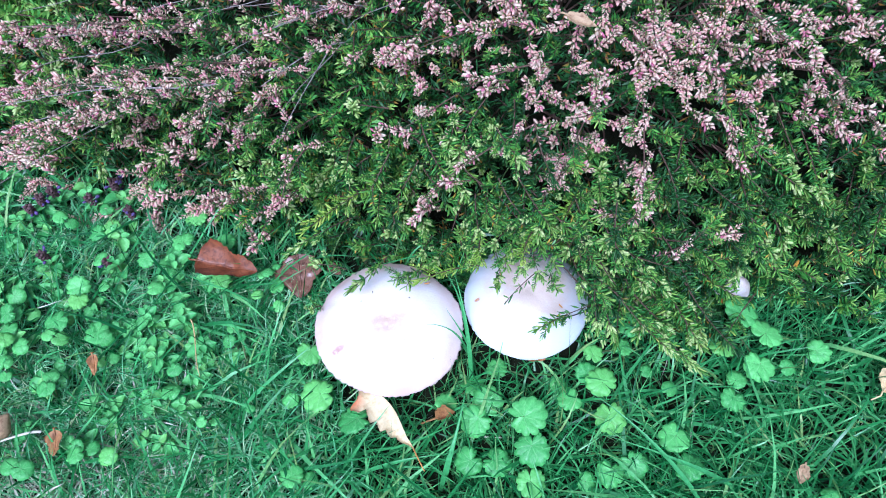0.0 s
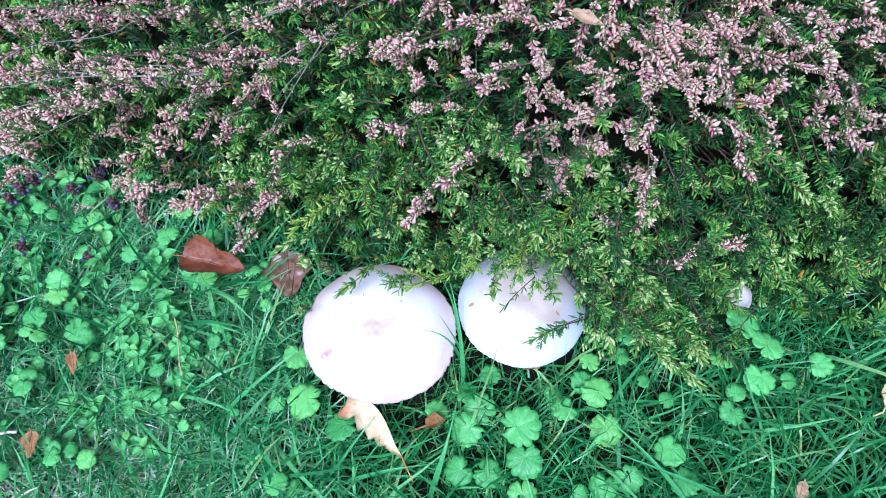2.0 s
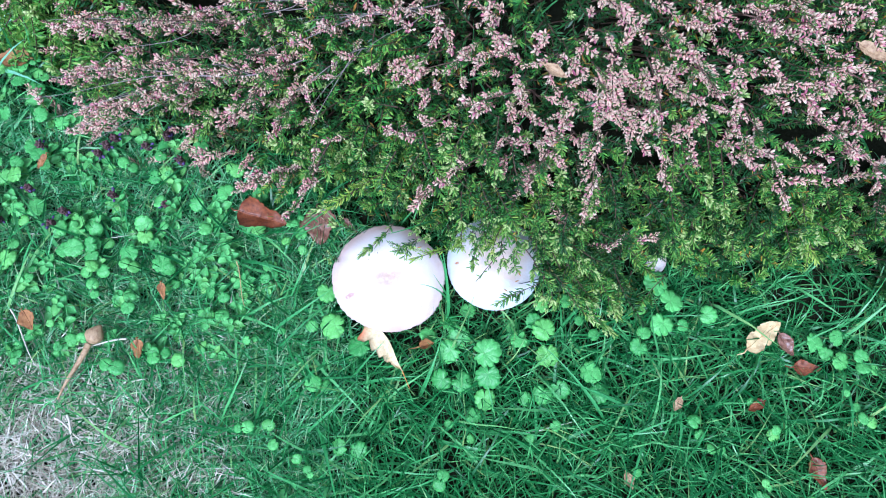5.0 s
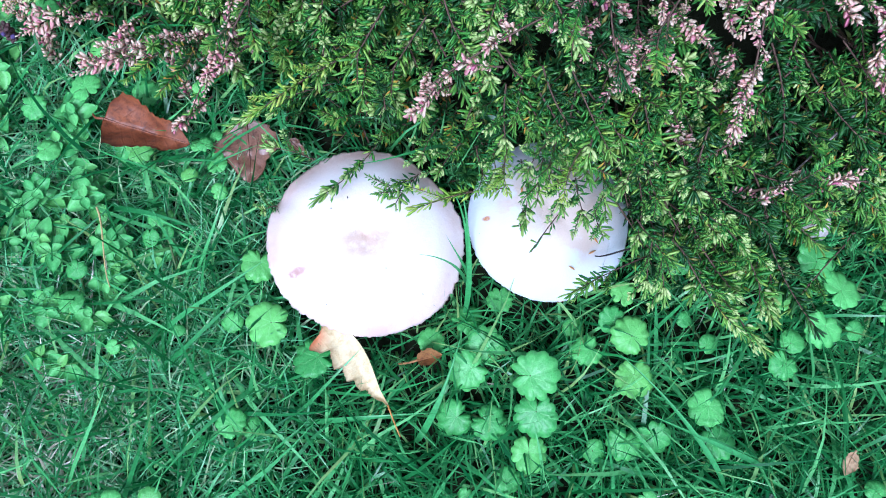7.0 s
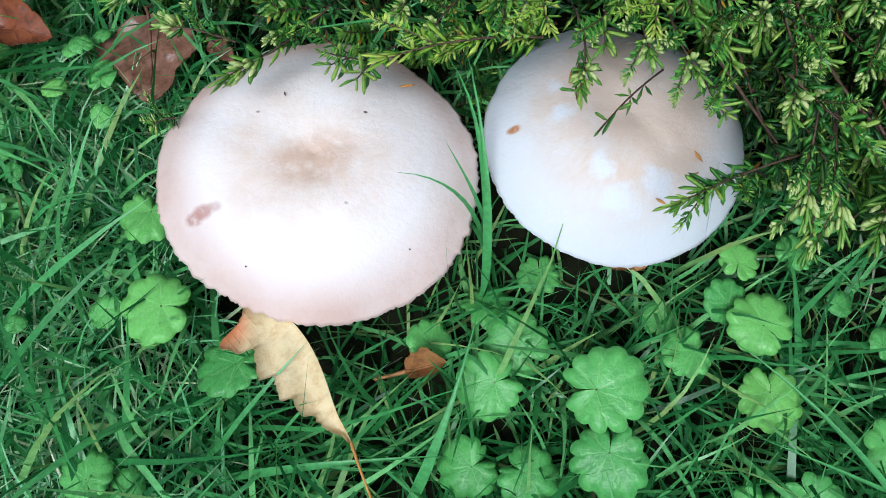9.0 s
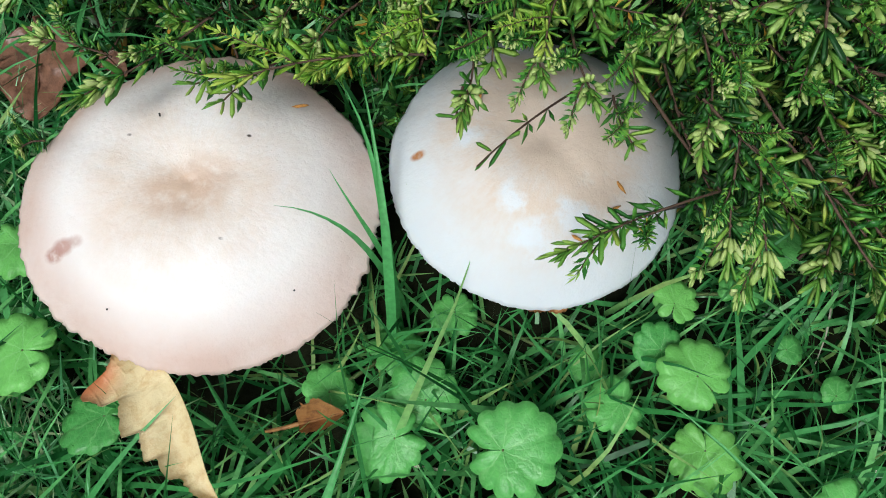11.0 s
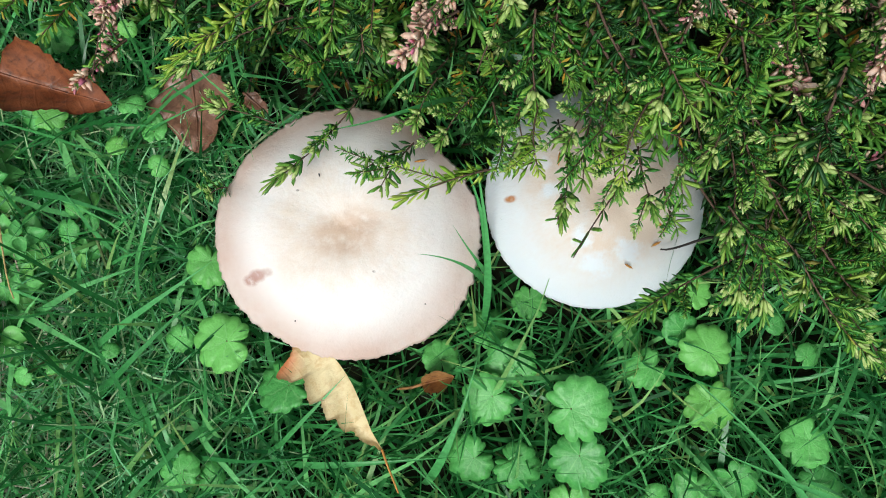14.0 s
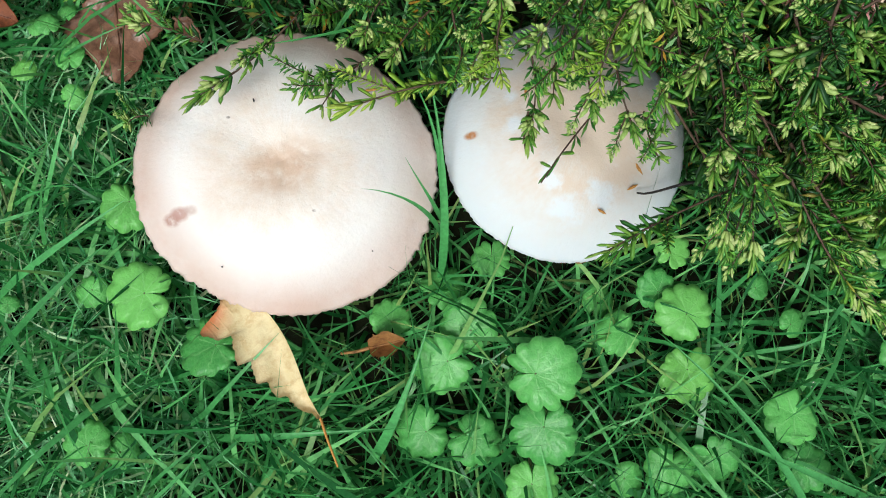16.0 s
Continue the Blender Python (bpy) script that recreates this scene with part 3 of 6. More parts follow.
def blades(n, xs, ys, length, width, lean, curl, keep=None, seed=1, steps=5):
    """Many bent grass blades, rooted in the ground, as one heap."""
    r = np.random.default_rng(seed)
    x, y = r.uniform(*xs, n), r.uniform(*ys, n)
    if keep is not None:
        ok = keep(x, y, r)
        x, y = x[ok], y[ok]
    n = len(x)
    L, W = r.uniform(*length, n), r.uniform(*width, n)
    az = r.uniform(0, 2 * np.pi, n)
    th = r.uniform(*lean, n)
    cu = r.uniform(*curl, n)
    p = np.stack([x, y, ground_height(x, y) - 0.003], -1)
    side = np.stack([-np.sin(az), np.cos(az), 0 * az], -1)
    roll = r.normal(0, 0.5, n)
    rows = []
    for i in range(steps + 1):
        s = i / steps
        w = W * (0.75 + 0.6 * s - 1.35 * s * s) * 0.5 if i < steps else 0 * W
        d = np.stack([np.cos(az) * np.sin(th), np.sin(az) * np.sin(th), np.cos(th)], -1)
        nrm = np.cross(d, side)
        across = side * np.cos(roll + s)[:, None] + nrm * np.sin(roll + s)[:, None]
        if i < steps:
            rows += [p - across * w[:, None], p + across * w[:, None]]
        else:
            rows += [p]
        p = p + d * (L / steps)[:, None]
        p[:, 2] = np.maximum(p[:, 2], 0.004)
        th = th + cu / steps
        az = az + r.normal(0, 0.10, n)
        side = np.stack([-np.sin(az), np.cos(az), 0 * az], -1)
    v = np.stack(rows, 1)
    k = v.shape[1]
    quads = [[2 * i, 2 * i + 1, 2 * i + 3, 2 * i + 2] for i in range(steps - 1)]
    o = (np.arange(n) * k)[:, None, None]
    h = Heap()
    h.add(v.reshape(-1, 3), {4: (np.array(quads)[None] + o).reshape(-1, 4), 3: (np.array([[k - 3, k - 2, k - 1]])[None] + o).reshape(-1, 3)})
    return h


def dry_patch(x, y):
    return np.exp(-(((x + 0.37) / 0.15) ** 2 + ((y + 0.22) / 0.09) ** 2)) + np.exp(-(((x + 0.60) / 0.12) ** 2 + ((y + 0.13) / 0.05) ** 2)) * 0.6


def lawn(x, y, r):
    herbs = (x < -0.15) & (y > -0.04)
    p = np.where(herbs, 0.7, 1.0) * (1 - 0.93 * np.clip(dry_patch(x, y), 0, 1))
    p = p * np.clip(1 - (y - front_edge(x)) / 0.05, 0.04, 1)
    # grass thinned here so the near-black soil suggests shade under the overhang
    p = p * (1 - 0.4 * np.exp(-(((x - 0.11) / 0.09) ** 2 + ((y + 0.035) / 0.035) ** 2)))
    p = p * (1 - 0.92 * np.exp(-(((x - 0.435) / 0.045) ** 2 + ((y + 0.02) / 0.022) ** 2)))
    return (r.random(len(x)) < p) & ~under_cap(x, y, 1.03)


tagged(part("grass", blades(42000, (-0.75, 0.80), (-0.42, 0.42), (0.03, 0.065), (0.0011, 0.0028), (0.1, 1.0), (0.3, 1.7), lawn, 1), GRASS, None),
       "green lawn grass of thin lush blades", "grass", kind="stuff")
tagged(part("short_grass", blades(4800, (-0.22, 0.42), (-0.28, 0.03), (0.014, 0.032), (0.0010, 0.0022), (0.2, 1.2), (0.2, 1.2),
                                 lambda x, y, r: (y < front_edge(x) + 0.02) & ~under_cap(x, y, 0.85), 12, 3), GRASS, None),
       "short undergrowth of green grass between the longer blades", "grass", kind="stuff")
tagged(part("long_grass", blades(3800, (-0.75, 0.80), (-0.42, 0.30), (0.06, 0.115), (0.0022, 0.0040), (0.5, 1.15), (0.5, 1.4),
                                 lambda x, y, r: lawn(x, y, r) & ~under_cap(x, y, 1.65), 2), GRASS, None),
       "long lush grass blades lying over the lawn", "grass", kind="stuff")
tagged(part("fine_grass", blades(42000, (-0.75, -0.03), (-0.42, 0.28), (0.02, 0.05), (0.0008, 0.0018), (0.4, 1.25), (0.1, 1.0),
                                 lambda x, y, r: (r.random(len(x)) < np.clip((-x - 0.03) / 0.07, 0, 1) * np.clip((front_edge(x) - y) / 0.05, 0, 1) * np.clip(1.35 - 3.5 * np.maximum(y, 0), 0.65, 1) * (1 - 0.9 * np.clip(dry_patch(x, y), 0, 1))) & ~under_cap(x, y, 1.1), 6, 3), FINE_GRASS, None),
       "fine pale green grass on the thin side of the lawn", "grass", kind="stuff")
tagged(part("outer_grass", blades(26000, (-1.7, 1.7), (-1.6, 1.6), (0.03, 0.07), (0.0025, 0.0045), (0.1, 1.0), (0.3, 1.6),
                                  lambda x, y, r: ((np.abs(x) > 0.74) | (y < -0.41)) & (y < front_edge(x) + 0.02) & (r.random(len(x)) < 2.2 - 1.35 * np.hypot(x, y)), 3), GRASS, None),
       "green lawn around the heather bed", "grass", kind="stuff")
tagged(part("dry_grass", blades(2400, (-0.75, 0.8), (-0.40, 0.30), (0.025, 0.07), (0.0007, 0.0016), (0.9, 1.5), (0.05, 0.5),
                                lambda x, y, r: (r.random(len(x)) < np.where(x < -0.1, 0.14, 0.06) + 1.0 * dry_patch(x, y)) & (y < front_edge(x) + 0.03) & ~under_cap(x, y), 4), STRAW, None),
       "pale dead grass stalks in a bare patch", "dry grass", kind="stuff")
tagged(part("dead_thatch", blades(17000, (-0.75, -0.15), (-0.42, -0.06), (0.02, 0.05), (0.0010, 0.0024), (0.7, 1.4), (0.0, 0.4),
                                  lambda x, y, r: r.random(len(x)) < 0.2 + 1.2 * dry_patch(x, y), 5, 3), STRAW, None),
       "matted pale thatch of dead grass", "dry grass", kind="stuff")


# ---- mushrooms ----
def mushroom(c, skin, label, wobble, seed, ragged):
    cx, cy, R, rim, top = c
    r = np.random.default_rng(seed)
    ob = thing("mushroom", label, "mushroom", (cx, cy, 0), "mushrooms in the lawn")
    n = 400
    a = np.linspace(0, 2 * np.pi, n, endpoint=False)
    edge = 1 + wobble * (0.5 * np.sin(2 * a + seed) + 0.4 * np.sin(3 * a + 2 * seed) + 0.2 * np.sin(7 * a) + 0.06 * np.sin(13 * a))
    edge = edge - 1.7 * wobble * np.exp(-((a - 0.85) / 0.4) ** 2) - 0.8 * wobble * np.exp(-((a - 2.75) / 0.10) ** 2)
    torn = sum(np.abs(np.sin(f * a + r.uniform(0, 6.28) + 1.5 * np.sin(f * 0.31 * a))) ** 3 * w for f, w in ((17, 0.5), (29, 0.6), (53, 0.4)))
    fray = ragged * (1.1 * torn * (0.4 + 0.6 * np.sin(1.5 * a + seed) ** 2) + 0.55 * r.random(n))
    s = np.array([0.02, 0.07, 0.13, 0.2, 0.28, 0.36, 0.45, 0.54, 0.63, 0.71, 0.79, 0.86, 0.91, 0.95, 0.98, 1.0])
    H = top - rim
    z = rim + H * (1 - s ** 2.7) - 0.0035 * np.exp(-(s / 0.22) ** 2)
    heap = Heap()
    rows, faces = [[0, 0, z[0] - 0.0004]], {3: [], 4: []}
    lump = lambda x, y: noise.noise(Vector((x * 45 + seed, y * 45, 0.3))) * 0.0016 + noise.noise(Vector((x * 160, y * 160 + seed, 1.3))) * 0.0008 * math.exp(-(math.hypot(x, y) / 0.02) ** 2)
    for si, zi in zip(s, z):
        for k in range(n):
            rr = R * si * (1 + (edge[k] - 1) * si ** 2) + (fray[k] if si > 0.97 else 0)
            x, y = rr * math.cos(a[k]), rr * math.sin(a[k])
            rows.append([x, y, zi + lump(x, y) + 0.003 * wobble / 0.03 * math.sin(2 * a[k] + 1) * si ** 3 - (fray[k] * 0.6 if si > 0.97 else 0)])
    # rolled margin and underside
    for q, dz in ((0.985, -0.0022), (0.955, -0.0026), (0.90, -0.0006)):
        for k in range(n):
            rr = R * q * edge[k]
            rows.append([rr * math.cos(a[k]), rr * math.sin(a[k]), rim + dz - 0.0008 * r.random() + 0.003 * wobble / 0.03 * math.sin(2 * a[k] + 1)])
    rings = len(s) + 3
    ks = np.arange(n)
    tri = np.stack([np.zeros(n, int), 1 + ks, 1 + (ks + 1) % n], -1)
    quads = np.concatenate([np.stack([1 + i * n + ks, 1 + (i + 1) * n + ks, 1 + (i + 1) * n + (ks + 1) % n, 1 + i * n + (ks + 1) % n], -1) for i in range(rings - 1)])
    heap.add(rows, {3: tri, 4: quads})
    part("cap", heap, skin, ob, "pale domed cap with a frayed margin")
    # gills: thin upright plates that run in to the stem
    g = Heap()
    m = 120
    for k in range(m):
        t = 2 * math.pi * k / m
        d = np.array([math.cos(t), math.sin(t), 0])
        w = np.array([-math.sin(t), math.cos(t), 0]) * 0.0003
        lo, hi = rim - 0.001, rim + H * 0.35
        pts = [d * R * 0.85 + [0, 0, lo], d * R * 0.26 + [0, 0, lo + 0.002], d * R * 0.26 + [0, 0, hi], d * R * 0.85 + [0, 0, lo + 0.003]]
        v = [p - w for p in pts] + [p + w for p in pts]
        g.add(v, {4: [[3, 2, 1, 0], [4, 5, 6, 7], [0, 1, 5, 4]]})
    part("gills", g, GILL, ob, "brownish pink gills", smooth=False)
    st = Heap()
    st.add(*tube([(0, 0, -0.004), (0.001, 0, 0.008), (0, 0.001, 0.02), (0, 0, rim * 0.75), (0, 0, rim + H * 0.4)], [R * 0.27, R * 0.25, R * 0.21, R * 0.2, R * 0.08], 20))
    part("stem", st, FLESH, ob, "stout white stem")
    ring = Heap()
    av = np.linspace(0, 2 * np.pi, 40, endpoint=False)
    prof = [(0.20, 0.72), (0.33, 0.62), (0.36, 0.56), (0.31, 0.58), (0.20, 0.64)]
    v = [[R * q * math.cos(t) * (1 + 0.05 * math.sin(5 * t)), R * q * math.sin(t), rim * h + 0.001 * math.sin(6 * t)] for q, h in prof for t in av]
    k = np.arange(40)
    ring.add(v, {4: np.concatenate([np.stack([i * 40 + k, i * 40 + (k + 1) % 40, (i + 1) * 40 + (k + 1) % 40, (i + 1) * 40 + k], -1) for i in range(4)])})
    part("ring", ring, FLESH, ob, "torn white skirt ring")
    return ob


mushroom(BIG, CAP_BIG, "large cream white mushroom with a tan centre", 0.03, 2, 0.0011)
mushroom(SMALL, CAP_SMALL, "white mushroom half hidden under heather", 0.012, 5, 0.0004)
mushroom(THIRD, CAP_SMALL, "small pale mushroom deep under the heather", 0.02, 9, 0.0003)


# ---- heather plants ----
flowering = Shrub()
heather = thing("heather", "mounded heather with faded pink flower spikes beside the lawn", "heather")
def thin(x, y):
    """Where old bare stems leave dark gaps in the mound."""
    g = np.exp(-(((x - 0.03) / 0.07) ** 2 + ((y - 0.30) / 0.035) ** 2)) + np.exp(-(((x - 0.10) / 0.05) ** 2 + ((y - 0.36) / 0.05) ** 2))
    g = g + np.exp(-(((x + 0.20) / 0.07) ** 2 + ((y - 0.225) / 0.025) ** 2))
    g = g + 0.5 * (np.sin(37 * x + 3 * np.sin(23 * y)) * np.sin(43 * y + 2 * np.sin(31 * x)) > 0.45) + 0.65 * (y < 0.12)
    return rng.random(len(x)) > 0.85 * g + 0.75 * ((x > 0.40) & (y > 0.24))


mid = lambda x, y: (y > front_edge(x)) & (x > -0.40 - 0.2 * (y - 0.2)) & (x < 0.60) & thin(x, y)
FILL = [("plain", 0.84), ("bud", 0.16)]
fill(flowering, 2500, (-0.42, 0.62, -0.06, 0.52), mid, ROOT, FILL, depth=(0.0, 0.03), lift=0.9, size=(0.7, 1.15))
# inner layer of the same plant, its shade painted in by darker needle colours
inner_shaded = Shrub()
fill(inner_shaded, 2500, (-0.42, 0.62, -0.06, 0.52), lambda x, y: (y > front_edge(x)) & (x > -0.40 - 0.2 * (y - 0.2)) & (x < 0.55), ROOT, [("plain", 1.0)], 0.045, depth=(0.02, 0.08), spread=0.7)
# the low skirt that hangs out over the lawn
fill(flowering, 260, (0.13, 0.62, -0.06, 0.07), lambda x, y: (y > front_edge(x)) & (y < front_edge(x) + 0.06), ROOT,
     [("plain", 0.8), ("bud", 0.2)], depth=(0.0, 0.05), lift=0.7, size=(0.65, 1.05))
fill(flowering, 110, (-0.10, 0.14, 0.0, 0.10), lambda x, y: (y > front_edge(x)) & (y < front_edge(x) + 0.05), ROOT,
     [("plain", 0.8), ("bud", 0.2)], depth=(0.0, 0.05), lift=0.7, size=(0.65, 1.05))


def overhang(shrub, n, xs, ys, zs, toward, kinds):
    """Shoots that lean out over the lawn in front of the mound."""
    at = np.stack([rng.uniform(*xs, n), rng.uniform(*ys, n), rng.uniform(*zs, n)], -1)
    d = np.asarray(toward, float) + rng.normal(0, 0.45, (n, 3))
    kind = rng.choice([k for k, _ in kinds], n, p=[q for _, q in kinds])
    base = at - d / np.linalg.norm(d, axis=1, keepdims=True) * 0.03
    shoot_parts(heather, base, d, kind, rng.uniform(0.6, 1.0, n))
    for k in range(0, n, 9):
        shrub.branch((at[k, 0] + rng.normal(0, 0.02), at[k, 1] + 0.10, 0.07), base[k], 0.02, 0.0008, 8)


MIXED = [("plain", 0.64), ("bud", 0.36)]
overhang(flowering, 26, (0.30, 0.60), (0.0, 0.06), (0.07, 0.12), (0.2, -0.6, 0.5), MIXED)


def sprig_mesh(seed, kind, length):
    """One long sprig along z that sags towards -y: a brown stem in whorls of needles, short side shoots, and buds towards its tip."""
    r = np.random.default_rng(700 + seed)
    stem, leaf, old, young, bud = (Heap() for _ in range(5))
    sway, sag = r.uniform(-0.16, 0.16), r.uniform(0.06, 0.16)
    along = lambda q: np.stack([sway * length * np.sin(2.6 * q), -sag * length * q * q, q * length], -1)
    stem.add(*tube(along(np.linspace(0, 1, 8)), np.linspace(0.00065, 0.00035, 8), 5))
    m = int(length / 0.0031)
    gap = r.integers(3, m - 3, 3)
    for i in range(m):
        q = 0.04 + 0.96 * i / (m - 1)
        if kind == "sparse" and (q < 0.25 or r.random() < 0.45) or i in gap:
            continue
        k = 5
        a = np.arange(k) * 2 * np.pi / k + i * 0.62 + r.uniform(-0.25, 0.25, k)
        o = r.uniform(0.85, 1.35, k) if q < 0.88 else r.uniform(0.2, 0.85, k)
        d = np.stack([np.sin(o) * np.cos(a), np.sin(o) * np.sin(a), np.cos(o)], -1)
        keep = r.random(k) < (0.5 if kind == "sparse" else 0.9)
        size = r.uniform(1.0, 1.5, k) * (1.0 if q < 0.85 else 0.8)
        (young if q > 0.80 else leaf if q > 0.15 else old).add_many(NEEDLE_FORM if q > 0.6 else NEEDLE_PLAIN, mats_of(np.repeat(along(np.array([q])), k, 0), d, a, size)[keep])
    side = 0 if kind == "sparse" else 2
    for i in range(side):
        q = 0.35 + 0.45 * (i + r.random()) / side
        turn = r.uniform(0, 6.28)
        d = np.array([[math.cos(turn) * 0.75, math.sin(turn) * 0.75, 0.8]])
        form = SHOOTS["bud" if kind == "bud" else "plain", i > 0][int(r.integers(4))]
        mm = mats_of(along(np.array([q])), d, np.array([turn]), np.array([r.uniform(0.45, 0.7)]))
        for key, heap in (("stem", stem), ("foliage", leaf), ("old", leaf), ("young", young), ("buds", bud)):
            heap.add_many(form[key], mm)
    if kind == "bud":
        k = 13
        q = r.normal(0.86, 0.06, k).clip(0.7, 0.99)
        a = np.arange(k) * 2.4 + r.uniform(-0.3, 0.3, k)
        o = np.where(q > 0.93, r.uniform(0.1, 0.6, k), r.uniform(0.6, 1.15, k))
        d = np.stack([np.sin(o) * np.cos(a), np.sin(o) * np.sin(a), np.cos(o)], -1)
        bud.add_many(BUD_FORM, mats_of(along(q) + d * 0.0022, d, a, r.uniform(0.85, 1.35, k)))
    # "deep" is a plain sprig in darkened needles, with shade put into its colour
    grown, new_growth = {"pale": (NEEDLE_PALE, NEEDLE_PALE), "deep": (NEEDLE_OLD_SHADED, NEEDLE_SHADED)}.get(kind, (NEEDLE, NEEDLE_TIP))
    return joined("sprig", [(stem.form(), BARK), (leaf.form(), grown), (old.form(), NEEDLE_PALE if kind == "pale" else NEEDLE_OLD_SHADED), (young.form(), new_growth), (bud.form(), BUD)])


SPRIGS = {kind: [(L, sprig_mesh(10 * b + c, kind, L)) for c, L in enumerate(lengths)]
          for b, (kind, lengths) in enumerate((("bud", (0.030, 0.042, 0.055, 0.070)), ("plain", (0.024, 0.036, 0.050, 0.065)), ("sparse", (0.022, 0.048)), ("pale", (0.046, 0.068)), ("deep", (0.026, 0.036, 0.048, 0.060))))}


def hang(kind, base, tip, label="", full=0.62):
    """A sprig of the flowering heather from base to tip, its back upwards."""
    base, tip = Vector(base), Vector(tip)
    reach = (tip - base).length
    L, me = min(SPRIGS[kind], key=lambda c: abs(c[0] - reach) + 0.004 * rng.random())
    z = (tip - base).normalized()
    x = Vector((0, 0, 1)).cross(z).normalized()
    turn = Matrix((x, z.cross(x), z)).transposed().to_4x4()
    return part("sprig", me, None, heather, label, m=Matrix.Translation(base) @ turn @ Matrix.Diagonal((full, full, reach / L, 1)))


def spray(n, xs, ys, zs, reach, kinds, rise=(-0.25, 0.45)):
    """Sprigs that arch forward out of the mound, tips spread over a stretch of its front."""
    names = [k for k, _ in kinds]
    for _ in range(n):
        x, y = rng.uniform(*xs), rng.uniform(*ys)
        y += float(front_edge(x))
        tip = np.array([x, y, rng.uniform(*zs)])
        L = rng.uniform(*reach)
        back = np.array([rng.normal(-0.10, 0.55), 1.0, rng.uniform(*rise)])
        hang(str(rng.choice(names, p=[q for _, q in kinds])), tuple(tip + back / np.linalg.norm(back) * L), tuple(tip), full=rng.uniform(0.75, 1.0))


SPRAY = [("bud", 0.40), ("plain", 0.32), ("deep", 0.20), ("pale", 0.02), ("sparse", 0.06)]
# inner sprays are mostly shade-coloured "deep" sprigs, to darken the gaps
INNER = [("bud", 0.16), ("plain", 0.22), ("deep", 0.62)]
UPRIGHT = (-1.6, -0.5)
spray(26, (0.145, 0.24), (-0.035, 0.02), (0.06, 0.10), (0.035, 0.075), SPRAY)
spray(10, (0.27, 0.34), (-0.01, 0.03), (0.06, 0.10), (0.03, 0.06), SPRAY)
spray(9, (0.235, 0.285), (-0.006, 0.02), (0.055, 0.09), (0.03, 0.05), SPRAY)
spray(16, (0.125, 0.34), (0.02, 0.07), (0.09, 0.130), (0.03, 0.07), SPRAY)
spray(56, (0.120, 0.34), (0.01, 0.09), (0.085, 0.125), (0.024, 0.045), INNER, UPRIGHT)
spray(16, (0.03, 0.14), (0.02, 0.085), (0.10, 0.145), (0.025, 0.055), SPRAY)
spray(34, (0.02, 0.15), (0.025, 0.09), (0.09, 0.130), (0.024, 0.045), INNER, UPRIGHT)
spray(22, (0.035, 0.155), (-0.010, 0.022), (0.100, 0.132), (0.024, 0.045), SPRAY)
spray(26, (-0.06, 0.04), (0.0, 0.07), (0.07, 0.11), (0.025, 0.05), SPRAY)
spray(34, (0.32, 0.62), (-0.015, 0.05), (0.06, 0.11), (0.035, 0.075), SPRAY)
spray(24, (-0.34, -0.06), (-0.02, 0.05), (0.05, 0.10), (0.03, 0.06), SPRAY)


def flower_zone(x, y):
    """How thickly the flower spikes stand."""
    front = np.interp(x, [-0.45, -0.33, -0.25, -0.13, -0.05, 0.03, 0.16, 0.24, 0.40, 0.50, 0.62], [0.20, 0.11, 0.09, 0.07, 0.09, 0.080, 0.078, 0.070, 0.055, 0.040, 0.08])
    gap = np.exp(-(((x + 0.03) / 0.06) ** 2 + ((y - 0.36) / 0.10) ** 2)) + np.exp(-(((x + 0.05) / 0.035) ** 2 + ((y - 0.13) / 0.05) ** 2))
    gap = gap + np.exp(-(((x - 0.56) / 0.12) ** 2 + ((y - 0.40) / 0.09) ** 2)) + 0.48 * (x < -0.02)
    return (y > front) * (y < np.minimum(0.44, 0.37 - 1.25 * (x - 0.40))) * np.clip(1 - gap, 0.05, 1)


n = 1620
fx, fy = rng.uniform(-0.42, 0.62, n), rng.uniform(0.02, 0.46, n)
ok = rng.random(n) < flower_zone(fx, fy)
fx, fy = fx[ok], fy[ok]
out = np.stack([fx - 0.13, fy - 0.25], -1)
out /= np.linalg.norm(out, axis=1, keepdims=True) + 1e-6
fd = np.concatenate([out, np.full((len(fx), 1), 0.45)], 1) + rng.normal(0, 0.55, (len(fx), 3))
fp = np.stack([fx, fy, crown_height(fx, fy) + rng.uniform(-0.014, 0.022, len(fx)) + 0.016 * np.sin(31 * fx + 2 * np.sin(19 * fy)) * np.sin(27 * fy)], -1)
fb = fp - fd / np.linalg.norm(fd, axis=1, keepdims=True) * 0.028
fs = rng.uniform(0.7, 1.15, len(fx))
near_first = np.argsort(fy)
shown, rest = near_first[:300], near_first[300:]
shoot_parts(heather, fb[shown], fd[shown], ["flower"] * len(shown), fs[shown])
flowering.shoots(fb[rest], fd[rest], ["flower"] * len(rest), fs[rest], fy[rest] > 0.15)


